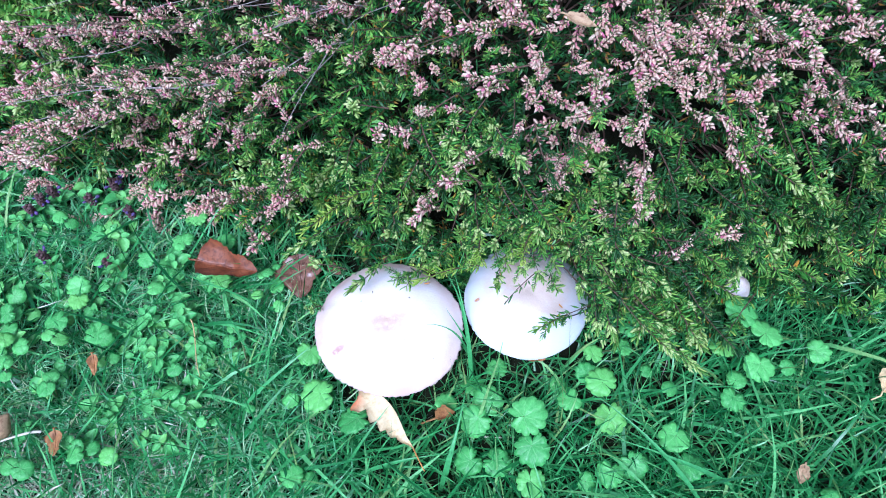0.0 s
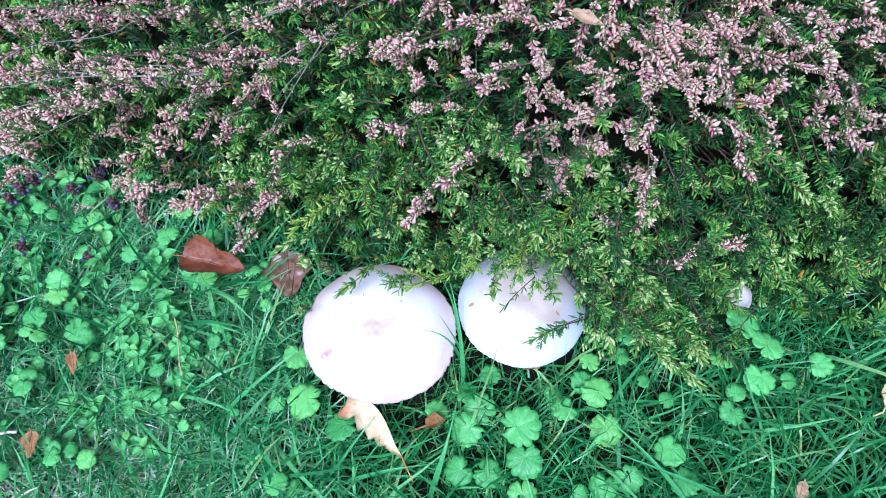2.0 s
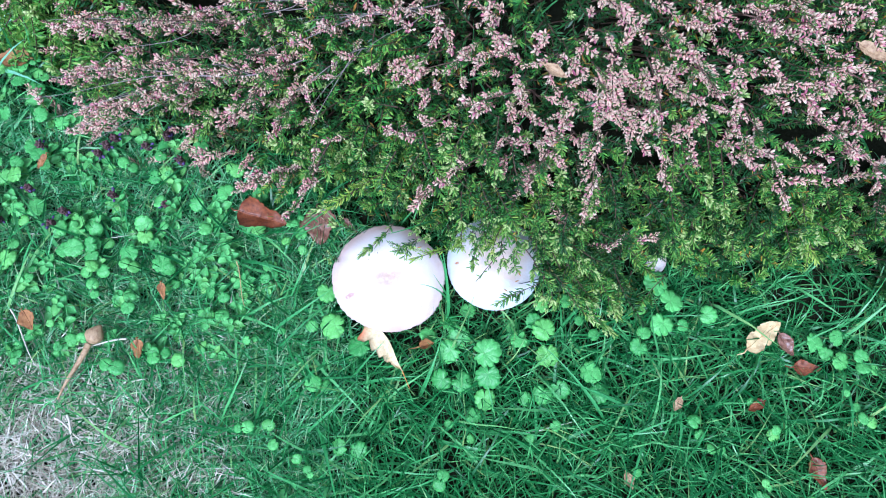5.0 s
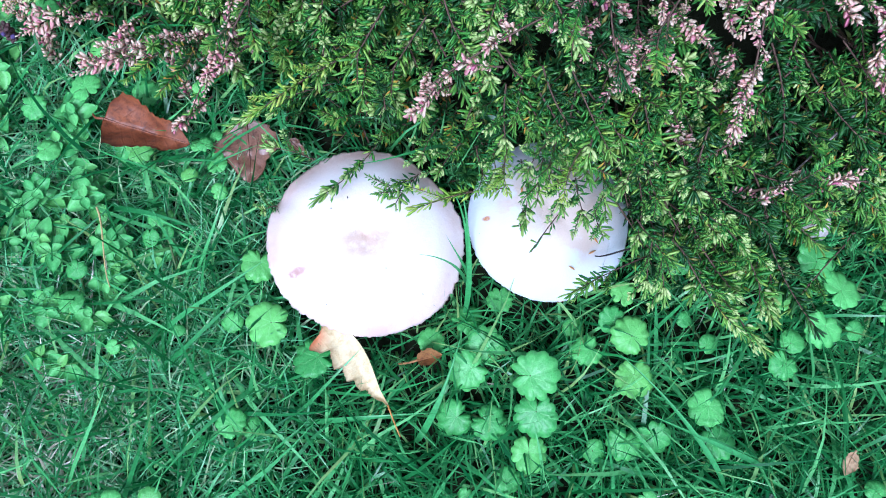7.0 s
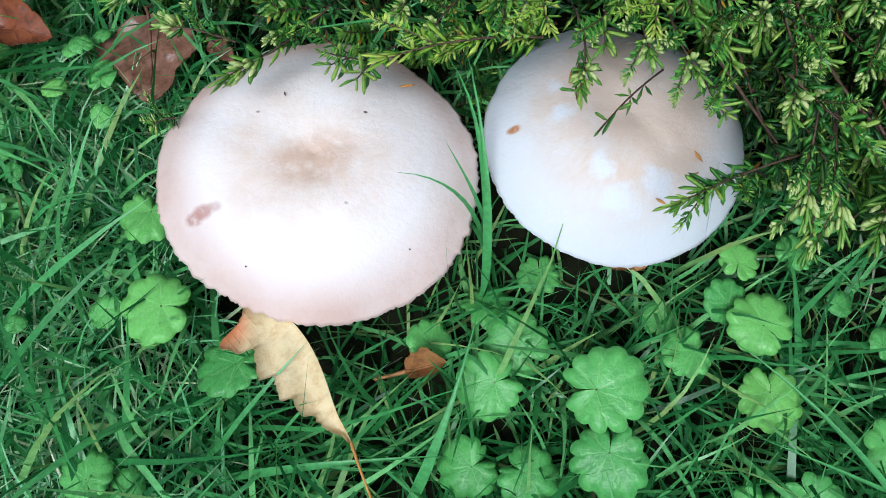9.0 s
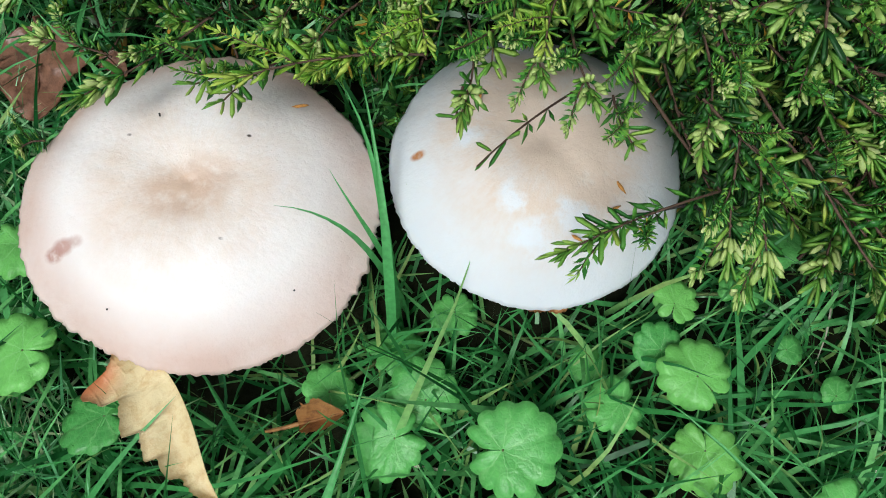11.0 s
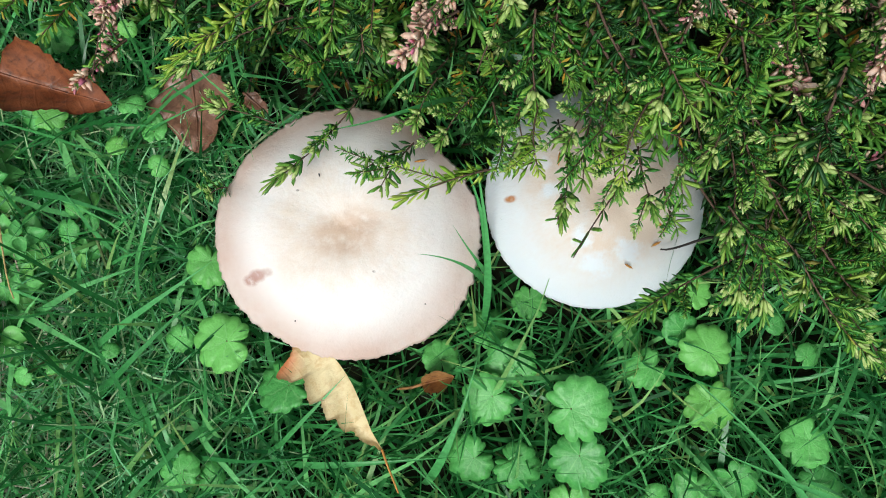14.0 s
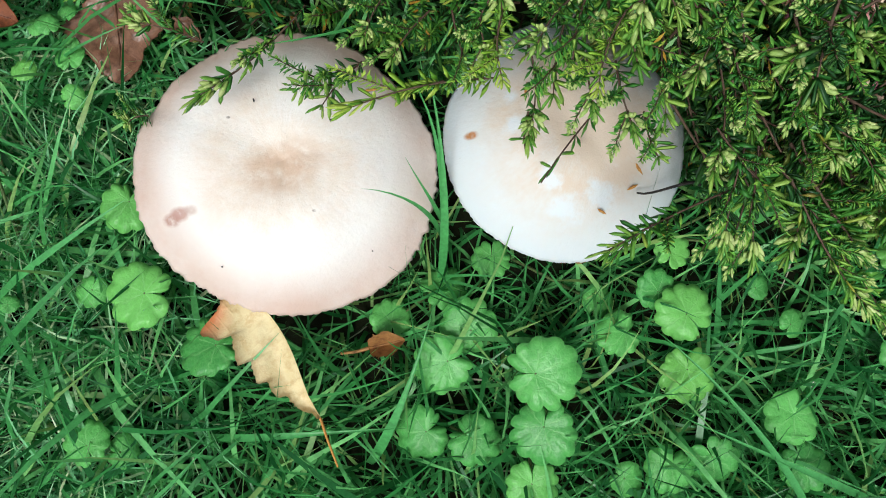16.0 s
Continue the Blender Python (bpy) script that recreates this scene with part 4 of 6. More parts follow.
for x, y, z, turn, count in ((0.172, 0.026, 0.112, 250, 3), (0.180, 0.044, 0.116, 275, 3), (0.113, 0.051, 0.121, 300, 2), (0.110, 0.050, 0.140, 262, 3), (0.124, 0.055, 0.132, 285, 3), (0.169, 0.060, 0.115, 255, 3),
                             (0.134, 0.026, 0.119, 265, 1), (0.147, 0.017, 0.118, 290, 1), (0.091, 0.060, 0.130, 270, 3), (0.010, 0.036, 0.112, 222, 3), (0.046, 0.070, 0.128, 262, 2),
                             (0.160, 0.080, 0.140, 270, 3), (0.137, 0.068, 0.138, 280, 3), (-0.110, 0.026, 0.086, 240, 1), (-0.091, 0.050, 0.112, 265, 1), (-0.142, 0.043, 0.115, 215, 2)):
    for k in range(count):
        away = radians(turn + (0, 32, -34)[k])
        d = np.array([[math.cos(away), math.sin(away), 0.3 + 0.15 * k]])
        shoot_parts(heather, np.array([[x, y + 0.006 * k, z - 0.004 * k]]) - d * 0.022, d, ["flower"], np.array([0.88 - 0.12 * k]))


def flower_branch(a, b, count, size=1.0, wood="stem", spread=0.45):
    """A woody branch from a to b with flower spikes along its outer half."""
    shrub = Shrub()
    p = shrub.branch(a, b, 0.015, 0.0009, 11, wood)
    for k in range(3 if wood == "grey" else 0):
        j = 2 + k
        end = np.asarray(b, float) + rng.normal(0, 0.03, 3)
        shrub.branch(p[j], p[j] + (end - p[j]) * 0.8, 0.006, 0.00055, 7, wood)
    d0 = np.asarray(b, float) - np.asarray(a, float)
    d0 /= np.linalg.norm(d0)
    s = np.linspace(0.15, 1.0, count)
    at = np.stack([np.interp(s * 10, np.arange(11), p[:, i]) for i in range(3)], -1)
    turn = np.where(np.arange(count) % 2, 1, -1) * spread * (1 - 0.8 * (s > 0.97)) + rng.normal(0, 0.15, count)
    d = np.stack([d0[0] * np.cos(turn) - d0[1] * np.sin(turn), d0[0] * np.sin(turn) + d0[1] * np.cos(turn), np.full(count, d0[2]) + rng.uniform(0.05, 0.5, count)], -1)
    shrub.shoots(at - d / np.linalg.norm(d, axis=1, keepdims=True) * 0.022, d, ["flower"] * count, rng.uniform(0.65, 1.0, count) * size, np.full(count, a[1] > 0.19))
    q = max(3, count // 2)
    s = rng.uniform(0.1, 0.7, q)
    at = np.stack([np.interp(s * 10, np.arange(11), p[:, i]) for i in range(3)], -1)
    shrub.shoots(at, np.tile(d0, (q, 1)) + rng.normal(0, 0.5, (q, 3)), ["plain"] * q, rng.uniform(0.6, 0.9, q), np.full(q, a[1] > 0.15))
    ob = new("branch")
    ob.parent = heather
    shrub.finish(tagged(ob, "branch with faded pink flower spikes"), NEEDLE)


for ax, ay, az, bx, by, bz, k in (
        (-0.20, 0.30, 0.16, -0.40, 0.375, 0.15, 9), (-0.23, 0.285, 0.16, -0.385, 0.31, 0.14, 8), (-0.20, 0.36, 0.17, -0.31, 0.42, 0.16, 7),
        (-0.10, 0.275, 0.17, -0.345, 0.26, 0.14, 10), (-0.09, 0.20, 0.16, -0.32, 0.187, 0.14, 11), (-0.10, 0.175, 0.16, -0.335, 0.14, 0.12, 12),
        (-0.13, 0.165, 0.15, -0.32, 0.095, 0.11, 12), (-0.10, 0.18, 0.16, -0.165, 0.097, 0.13, 6), (-0.10, 0.157, 0.15, -0.123, 0.089, 0.125, 5),
        (-0.02, 0.30, 0.20, -0.21, 0.365, 0.17, 8), (-0.08, 0.085, 0.12, -0.148, 0.045, 0.115, 6)):
    az -= 0.045
    flower_branch((ax, ay, az), (bx, by, bz), int(k * 2.0), 0.95, "grey" if bx < -0.3 else "stem")
    if bx < -0.2:
        j = rng.normal(0, 0.022, 3)
        flower_branch((ax, ay, az), (bx + 0.02 + j[0], by + j[1], bz + 0.01 + 0.3 * j[2]), int(k * 1.8), 0.9, "stem", 0.6)
for ax, ay, az, bx, by, bz, k in (
        (-0.01, 0.21, 0.13, -0.11, 0.165, 0.16, 8), (0.00, 0.24, 0.14, -0.13, 0.20, 0.17, 9), (-0.03, 0.18, 0.13, -0.10, 0.125, 0.15, 7), (-0.06, 0.22, 0.14, -0.19, 0.195, 0.16, 10),
        (0.03, 0.22, 0.15, -0.05, 0.18, 0.175, 7), (-0.08, 0.24, 0.14, -0.22, 0.225, 0.16, 9)):
    flower_branch((ax, ay, az), (bx, by, bz), k, 0.9, "grey", 0.55)
for ax, ay, az, bx, by, bz, k in (
        (-0.07, 0.09, 0.12, -0.088, 0.046, 0.11, 3), (0.08, 0.22, 0.19, -0.03, 0.215, 0.18, 6), (0.10, 0.155, 0.17, -0.008, 0.143, 0.15, 7),
        (0.11, 0.13, 0.16, -0.004, 0.09, 0.135, 7), (0.107, 0.092, 0.145, 0.012, 0.04, 0.12, 6), (0.15, 0.115, 0.16, 0.108, 0.045, 0.13, 6),
        (0.18, 0.155, 0.17, 0.163, 0.014, 0.12, 9), (0.21, 0.155, 0.18, 0.237, 0.050, 0.135, 8), (0.25, 0.155, 0.18, 0.317, 0.07, 0.14, 8)):
    flower_branch((ax, ay, az), (bx, by, bz), k)
for ax, ay, az, bx, by, bz, k in (
        (0.295, 0.195, 0.19, 0.395, 0.14, 0.16, 8), (0.285, 0.13, 0.17, 0.352, 0.034, 0.13, 7), (0.35, 0.115, 0.17, 0.48, 0.025, 0.13, 10),
        (0.395, 0.155, 0.17, 0.53, 0.078, 0.13, 10), (0.375, 0.24, 0.18, 0.55, 0.285, 0.15, 8), (0.433, 0.16, 0.16, 0.605, 0.19, 0.13, 9),
        (0.18, 0.004, 0.09, 0.236, 0.006, 0.12, 5)):
    flower_branch((ax, ay, az), (bx, by, bz), k)
fill(flowering, 150, (-0.14, 0.02, 0.085, 0.20), lambda x, y: y > front_edge(x), ROOT, [("plain", 0.8), ("bud", 0.2)], depth=(0.0, 0.05), lift=0.7, size=(0.8, 1.2))
flowering.finish(heather, NEEDLE)
inner_shaded.finish(heather, NEEDLE_OLD_SHADED)

pale = Shrub()
fill(pale, 2600, (-1.15, -0.24, 0.10, 0.85), lambda x, y: (y > front_edge(x) + 0.0) & (x < -0.30 + 0.25 * (y - 0.2)), (-0.62, 0.62), [("plain", 0.86), ("bud", 0.14)], 0.05, size=(1.0, 1.6))
fill(pale, 1200, (-1.15, -0.24, 0.10, 0.85), lambda x, y: (y > front_edge(x) + 0.0) & (x < -0.30 + 0.25 * (y - 0.2)), (-0.62, 0.62), [("plain", 1.0)], 0.05, depth=(0.02, 0.07))
pale_ob = thing("heather", "yellow green heather without flowers beside the lawn", "heather")
pale.finish(pale_ob, NEEDLE_BRIGHT, NEEDLE_TIP)

# right-hand bush: its shade is painted into the needle colour
dark = Shrub()
right = lambda x, y: (y > front_edge(x)) & (x > 0.50 - 0.25 * np.maximum(y - 0.25, 0) / 0.2)
fill(dark, 560, (0.25, 1.15, -0.10, 0.85), right, (0.75, 0.5), [("plain", 0.8), ("bud", 0.2)], 0.05, size=(0.9, 1.5))
# deep fill in the same darkened needles, to deepen the painted shade
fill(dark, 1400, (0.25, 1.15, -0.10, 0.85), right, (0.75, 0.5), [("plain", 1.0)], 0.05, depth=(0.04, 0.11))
dark_ob = thing("heather", "green heather with pale buds, darkened for shade", "heather")
fill(dark, 320, (0.45, 0.95, 0.28, 0.70), right, (0.75, 0.5), [("plain", 1.0)], 0.05)
dark.finish(dark_ob, NEEDLE_SHADED)

back = Shrub()
fill(back, 1700, (-0.35, 0.45, 0.38, 0.85), lambda x, y: y > 0.44 - 0.1 * np.exp(-(x / 0.1) ** 2), (0.05, 0.62), [("plain", 0.85), ("bud", 0.15)], 0.05)
back_ob = thing("heather", "bright green heather behind the flowering one", "heather")
back.finish(back_ob, NEEDLE_BRIGHT, NEEDLE_OLD_SHADED)


# sprigs that hang out over the caps and the lawn
hang("bud", (-0.0084, 0.0293, 0.075), (-0.0390, -0.0054, 0.088), "green sprig with pale buds over the large cap")
hang("plain", (0.0121, 0.0086, 0.08), (0.0017, -0.0099, 0.09), "short green sprig over the large cap")
hang("plain", (0.0085, 0.0055, 0.08), (-0.0065, -0.0058, 0.09))
hang("pale", (0.0545, -0.0034, 0.105), (0.0134, -0.0190, 0.118), "yellowing sprig between the two caps")
hang("bud", (0.0637, 0.0137, 0.1), (0.0617, -0.0209, 0.115), "budding sprig over the smaller cap", full=0.6)
hang("sparse", (0.0957, 0.0006, 0.085), (0.0683, -0.0363, 0.115), "half bare twig over the smaller cap", full=0.6)
hang("sparse", (0.0634, -0.0151, 0.11), (0.0633, -0.0276, 0.112))
hang("bud", (0.0897, 0.0024, 0.11), (0.0933, -0.0204, 0.12))
hang("plain", (0.1020, -0.0095, 0.1), (0.1056, -0.0242, 0.105))
hang("plain", (0.1300, -0.0330, 0.0980), (0.0884, -0.0560, 0.1150), "sprig with long needles over the cap's edge")
hang("bud", (0.1299, -0.0214, 0.11), (0.1316, -0.0496, 0.095))
hang("bud", (0.1214, 0.0064, 0.11), (0.1156, -0.0299, 0.12))
hang("bud", (0.1411, -0.0323, 0.115), (0.1817, -0.0672, 0.095), "long drooping sprig with pale buds")
hang("bud", (0.1269, 0.0213, 0.11), (0.1116, -0.0050, 0.12))
hang("bud", (0.0479, 0.0190, 0.11), (0.0512, -0.0004, 0.115))
hang("bud", (0.0730, 0.0161, 0.12), (0.0630, -0.0015, 0.13))
hang("bud", (0.0339, 0.0259, 0.085), (0.0234, 0.0075, 0.09))
hang("bud", (0.0204, 0.0328, 0.085), (0.0139, 0.0144, 0.09))
hang("bud", (-0.0455, 0.0198, 0.06), (-0.0715, 0.0253, 0.06), "low green sprig over the brown leaf")
hang("bud", (-0.0657, -0.0055, 0.05), (-0.0721, -0.0097, 0.052))
hang("plain", (0.1189, -0.0183, 0.115), (0.1347, -0.0387, 0.12))
hang("plain", (0.1401, 0.0059, 0.105), (0.1515, -0.0113, 0.11))
hang("bud", (0.1537, 0.0032, 0.11), (0.1704, -0.0137, 0.11))
hang("plain", (0.1523, 0.0195, 0.11), (0.1665, 0.0059, 0.11))
hang("plain", (0.1000, 0.0302, 0.11), (0.1054, 0.0161, 0.11))
hang("plain", (0.1537, -0.0156, 0.1), (0.1591, -0.0245, 0.1))
hang("plain", (0.1267, 0.0086, 0.11), (0.1337, -0.0089, 0.11))
hang("bud", (0.1592, -0.0279, 0.09), (0.1776, -0.0452, 0.085))
hang("pale", (0.0897, 0.0139, 0.12), (0.0826, -0.0104, 0.125))
hang("plain", (0.0739, 0.0138, 0.11), (0.0706, -0.0102, 0.115))
hang("pale", (0.0541, 0.0136, 0.115), (0.0555, -0.0071, 0.12))
hang("plain", (0.0793, 0.0207, 0.115), (0.0750, -0.0024, 0.12))
hang("plain", (0.1045, 0.0124, 0.11), (0.1043, -0.0140, 0.115))
hang("plain", (0.0403, 0.0194, 0.1), (0.0475, -0.0021, 0.105))
hang("bud", (0.0796, 0.0050, 0.115), (0.0823, -0.0147, 0.118))
hang("bud", (0.1373, -0.0284, 0.115), (0.2004, -0.0774, 0.085), "long drooping sprig with pale buds")
hang("bud", (0.1341, -0.0214, 0.11), (0.1412, -0.0528, 0.095))
hang("bud", (0.1492, -0.0118, 0.115), (0.1833, -0.0309, 0.1))
hang("pale", (-0.017, 0.068, 0.107), (-0.070, 0.027, 0.113), "bright green leafy sprig over the lawn")
hang("bud", (-0.038, 0.061, 0.070), (-0.092, 0.038, 0.055), "low green sprig over the lawn")
hang("sparse", (-0.092, 0.052, 0.110), (-0.110, 0.027, 0.085), "thin reddish twig over the russet leaf")
# over the half-hidden small cap
hang("bud", (0.266, 0.050, 0.085), (0.252, -0.002, 0.058), full=0.85)
hang("bud", (0.236, 0.046, 0.080), (0.262, 0.010, 0.060), full=0.85)
hang("plain", (0.250, 0.052, 0.080), (0.243, 0.006, 0.058), full=0.85)


def bare_twig(a, b, radius, mat, label):
    """A dead stem that stands out of the heather."""
    h = Heap()
    a, b = np.asarray(a, float), np.asarray(b, float)
    h.add(*tube(bezier(a, a + (b - a) * 0.3 + [0.003, 0, 0.002], a + (b - a) * 0.7 - [0.003, 0, -0.002], b, 9), np.linspace(radius, radius * 0.6, 9), 6))
    part("bare_twig", h, mat, heather, label)


bare_twig((0.1060, 0.0600, 0.092), (0.0768, 0.0166, 0.104), 0.0011, TWIG_GREY, "broken grey dead twig")
bare_twig((0.1250, 0.0350, 0.098), (0.1010, 0.0020, 0.104), 0.0007, BARK, "thin brown dead twig")
bare_twig((0.2450, 0.0500, 0.100), (0.1980, 0.0040, 0.098), 0.0007, TWIG_GREY, "thin grey dead twig")
bare_twig((0.0990, 0.0310, 0.110), (0.0990, 0.0190, 0.102), 0.0005, STRAW, "pale dry scrap of stem")


# ---- herbs in the lawn ----
def ivy_leaf_mesh(seed, fine=True):
    """A kidney shaped leaf about its stalk, of radius 1: rounded teeth along the edge, a deep slit at the stalk, puckered between the veins."""
    r = np.random.default_rng(seed)
    teeth = 10 + seed % 3
    n, rings = (85, 4) if fine else (45, 2)
    a = np.linspace(-np.pi + 0.06, np.pi - 0.06, n)
    warp = a * teeth / 2 + 0.18 * np.sin(2 * a + seed) + 0.12 * np.sin(3 * a + 1.7 * seed)
    tooth = np.abs(np.cos(warp)) ** 0.5
    outline = (0.97 + 0.17 * np.cos(a) + 0.05 * np.sin(a + seed) + 0.03 * np.sin(3 * a + 2 * seed)) * (1 - ((0.165 if fine else 0.10) + 0.05 * np.sin(2 * a + 3 * seed)) * (1 - tooth))
    outline = outline * (0.16 + 0.84 * np.clip((np.pi - np.abs(a)) / (0.34 + 0.12 * np.sin(seed)), 0, 1) ** 0.45)
    lift, droop = r.uniform(0.04, 0.16), r.uniform(0.10, 0.26)
    v, q = [], []
    for i in range(rings + 1):
        k = (i + 0.12) / (rings + 0.12)
        z = lift * k - droop * k ** 3 * (1 + 0.4 * np.sin(2 * a + seed)) + 0.035 * k ** 4 * (tooth - 0.6) + 0.028 * k * np.sin(6.5 * k * np.sin(a) + seed) * np.sin(6.1 * k * np.cos(a) + 2 * seed) + 0.035 * k * np.sin(3 * a + seed * 2) + 0.03 * k * k * np.sin(5 * a + 3 * seed)
        v.append(np.stack([k * outline * np.sin(a), k * outline * np.cos(a), z], -1))
    v = np.concatenate(v)
    k = np.arange(n - 1)
    for i in range(rings):
        q.append(np.stack([i * n + k, i * n + k + 1, (i + 1) * n + k + 1, (i + 1) * n + k], -1)[:, ::-1])
    q = np.concatenate(q)
    N = len(v)
    rim = np.stack([rings * n + k, rings * n + k + 1, N + rings * n + k + 1, N + rings * n + k], -1)
    h = Heap()
    h.add(np.concatenate([v, v - [0, 0, 0.035]]), {4: np.concatenate([q, q[:, ::-1] + N, rim[:, ::-1]])})
    return h.mesh("leaf", IVY)


IVY_MESH = [ivy_leaf_mesh(k) for k in range(8)]
IVY_SMALL = [ivy_leaf_mesh(k, False) for k in range(8)]


def stalk(a, b, radius=0.0007):
    h = Heap()
    a, b = np.asarray(a, float), np.asarray(b, float)
    h.add(*tube(bezier(a, a + [0, 0, 0.4 * (b[2] - a[2])], b - [0.2 * (b[0] - a[0]), 0.2 * (b[1] - a[1]), 0.3 * (b[2] - a[2])], b, 6), np.full(6, radius), 5))
    return h


def ground_ivy(leaves, label):
    """One plant: leaves of (x, y, height, radius, turn), placed by their middles, on stalks from a shared root."""
    x0, y0 = leaves[0][0] + rng.uniform(-0.006, 0.006), leaves[0][1] + rng.uniform(0, 0.01)
    ob = thing("ground_ivy", label, "ground ivy", (x0, y0, 0), "ground ivy in the lawn")
    for x, y, z, r, turn in leaves:
        z += rng.uniform(-0.002, 0.003)
        m = Matrix.Translation((x - x0, y - y0, z)) @ Euler((rng.normal(-0.05, 0.15), rng.normal(0, 0.15), radians(turn))).to_matrix().to_4x4() @ Matrix.Diagonal((r, r * rng.uniform(0.92, 1.05), r, 1)) @ Matrix.Translation((0, -0.22, 0))
        part("leaf", (IVY_MESH if r > 0.0078 else IVY_SMALL)[int(rng.integers(8))], None, ob, m=m)
        part("stalk", stalk((0, 0, 0), tuple(m.translation - Vector((0, 0, 0.0005)))), STALK, ob, "thin green stalk")


IV = "round scalloped green ground ivy leaves in the grass"
ground_ivy([(-0.0688, -0.0698, 0.034, 0.0132, 92), (-0.0905, -0.0699, 0.02, 0.0069, 166)], IV)
ground_ivy([(0.0840, -0.0940, 0.042, 0.0143, 272), (0.0849, -0.1165, 0.038, 0.0129, 171), (0.0831, -0.1388, 0.03, 0.0109, 181)], IV)
ground_ivy([(0.0559, -0.0769, 0.029, 0.0122, 52), (0.0466, -0.0918, 0.027, 0.0122, 112)], IV)
ground_ivy([(0.0401, -0.1199, 0.024, 0.0115, 121), (0.0616, -0.1213, 0.026, 0.0108, 242)], IV)
ground_ivy([(0.1399, -0.0673, 0.038, 0.0121, 42), (0.1308, -0.0594, 0.03, 0.0087, 63)], IV)
ground_ivy([(0.1183, -0.0778, 0.028, 0.0095, 111)], IV)
ground_ivy([(0.1456, -0.0934, 0.028, 0.0120, 180)], IV)
ground_ivy([(0.1414, -0.1314, 0.018, 0.0104, 159), (0.1595, -0.1273, 0.02, 0.0108, 212), (0.1249, -0.1363, 0.018, 0.0074, 242)], IV)
ground_ivy([(0.1902, -0.1094, 0.024, 0.0117, 148), (0.1991, -0.1297, 0.02, 0.0108, 211)], IV)
ground_ivy([(0.1797, -0.0560, 0.02, 0.0054, 272), (0.1954, -0.0696, 0.018, 0.0063, 319)], "small shaded ground ivy leaves deep in the grass")
ground_ivy([(0.0665, -0.0497, 0.02, 0.0084, 182), (0.0484, -0.0604, 0.018, 0.0105, 302), (0.0259, -0.0745, 0.02, 0.0091, 13), (0.1129, -0.0634, 0.016, 0.0073, 331)], "dark shaded ground ivy leaves beneath the caps")
ground_ivy([(-0.0419, -0.0882, 0.03, 0.0120, 92)], "ground ivy leaf half covered by the yellow leaf")
ground_ivy([(-0.0751, -0.0374, 0.034, 0.0108, 175)], "ground ivy leaf tucked beside the large cap")
ground_ivy([(-0.0858, -0.1251, 0.027, 0.0089, 34), (-0.0721, -0.1294, 0.024, 0.0069, 271)], "two small bright green scalloped leaves in the grass")
ground_ivy([(-0.1189, -0.0756, 0.022, 0.0038, 262), (-0.1334, -0.0086, 0.028, 0.0047, 173), (-0.1309, -0.0189, 0.026, 0.0043, 342)], IV)
ground_ivy([(0.1398, -0.0420, 0.028, 0.0081, 340), (0.1648, -0.0358, 0.022, 0.0079, 319), (0.1752, -0.0183, 0.024, 0.0131, 157)], "dark green ground ivy leaves beneath the heather's edge")
ground_ivy([(-0.1137, 0.0343, 0.03, 0.0048, 33), (-0.1080, 0.0279, 0.024, 0.0056, 242), (-0.1088, 0.0414, 0.028, 0.0042, 6), (-0.1192, 0.0353, 0.026, 0.0044, 263)], "small scalloped leaves behind the brown leaf")
ground_ivy([(-0.1212, 0.0149, 0.028, 0.0052, 167), (-0.1048, 0.0088, 0.022, 0.0055, 306), (-0.1074, 0.0252, 0.022, 0.0065, 10)], IV)
ground_ivy([(-0.1513, 0.0664, 0.03, 0.0075, 62), (-0.1215, 0.0709, 0.024, 0.0044, 172)], IV)
ground_ivy([(-0.0725, 0.0954, 0.026, 0.0099, 204)], IV)
ground_ivy([(0.2536, -0.0181, 0.042, 0.0139, 335), (0.2706, -0.0358, 0.038, 0.0129, 298), (0.2622, -0.0597, 0.032, 0.0126, 164), (0.2400, -0.0400, 0.028, 0.0100, 79)], "bluish green ground ivy leaves at the heather's edge")
ground_ivy([(0.3118, -0.0471, 0.028, 0.0099, 259), (0.2855, -0.0586, 0.026, 0.0066, 279)], "bluish green ground ivy leaves at the heather's edge")
ground_ivy([(0.2443, -0.0672, 0.028, 0.0076, 316), (0.2397, -0.0818, 0.026, 0.0097, 145)], IV)
ground_ivy([(0.4191, -0.0729, 0.03, 0.0102, 21), (0.4418, -0.0675, 0.03, 0.0087, 314), (0.4454, -0.0909, 0.028, 0.0098, 224), (0.4304, -0.0840, 0.024, 0.0077, 151)], "bluish green ground ivy leaves on the lawn")
ground_ivy([(0.3505, -0.1342, 0.024, 0.0049, 351), (0.3701, -0.1653, 0.024, 0.0066, 296)], "small ground ivy leaves deep in the grass")
ground_ivy([(0.2916, -0.1537, 0.024, 0.0073, 58), (0.2974, -0.1670, 0.022, 0.0059, 193)], IV)
ground_ivy([(0.3538, -0.2263, 0.026, 0.0084, 171)], IV)
ground_ivy([(0.4038, -0.2285, 0.024, 0.0064, 287)], IV)
ground_ivy([(0.4978, -0.1359, 0.026, 0.0053, 329), (0.4895, -0.1350, 0.026, 0.0052, 149)], IV)
ground_ivy([(0.4588, -0.1366, 0.026, 0.0055, 259), (0.4483, -0.1221, 0.024, 0.0044, 339)], IV)
ground_ivy([(0.4808, -0.0983, 0.026, 0.0059, 56), (0.5092, -0.0948, 0.024, 0.0051, 348)], IV)
ground_ivy([(0.5143, -0.1096, 0.026, 0.0052, 200)], IV)
ground_ivy([(0.5303, -0.1985, 0.024, 0.0059, 320)], IV)
ground_ivy([(0.0732, -0.1529, 0.024, 0.0082, 259), (0.0488, -0.1623, 0.022, 0.0047, 158)], IV)
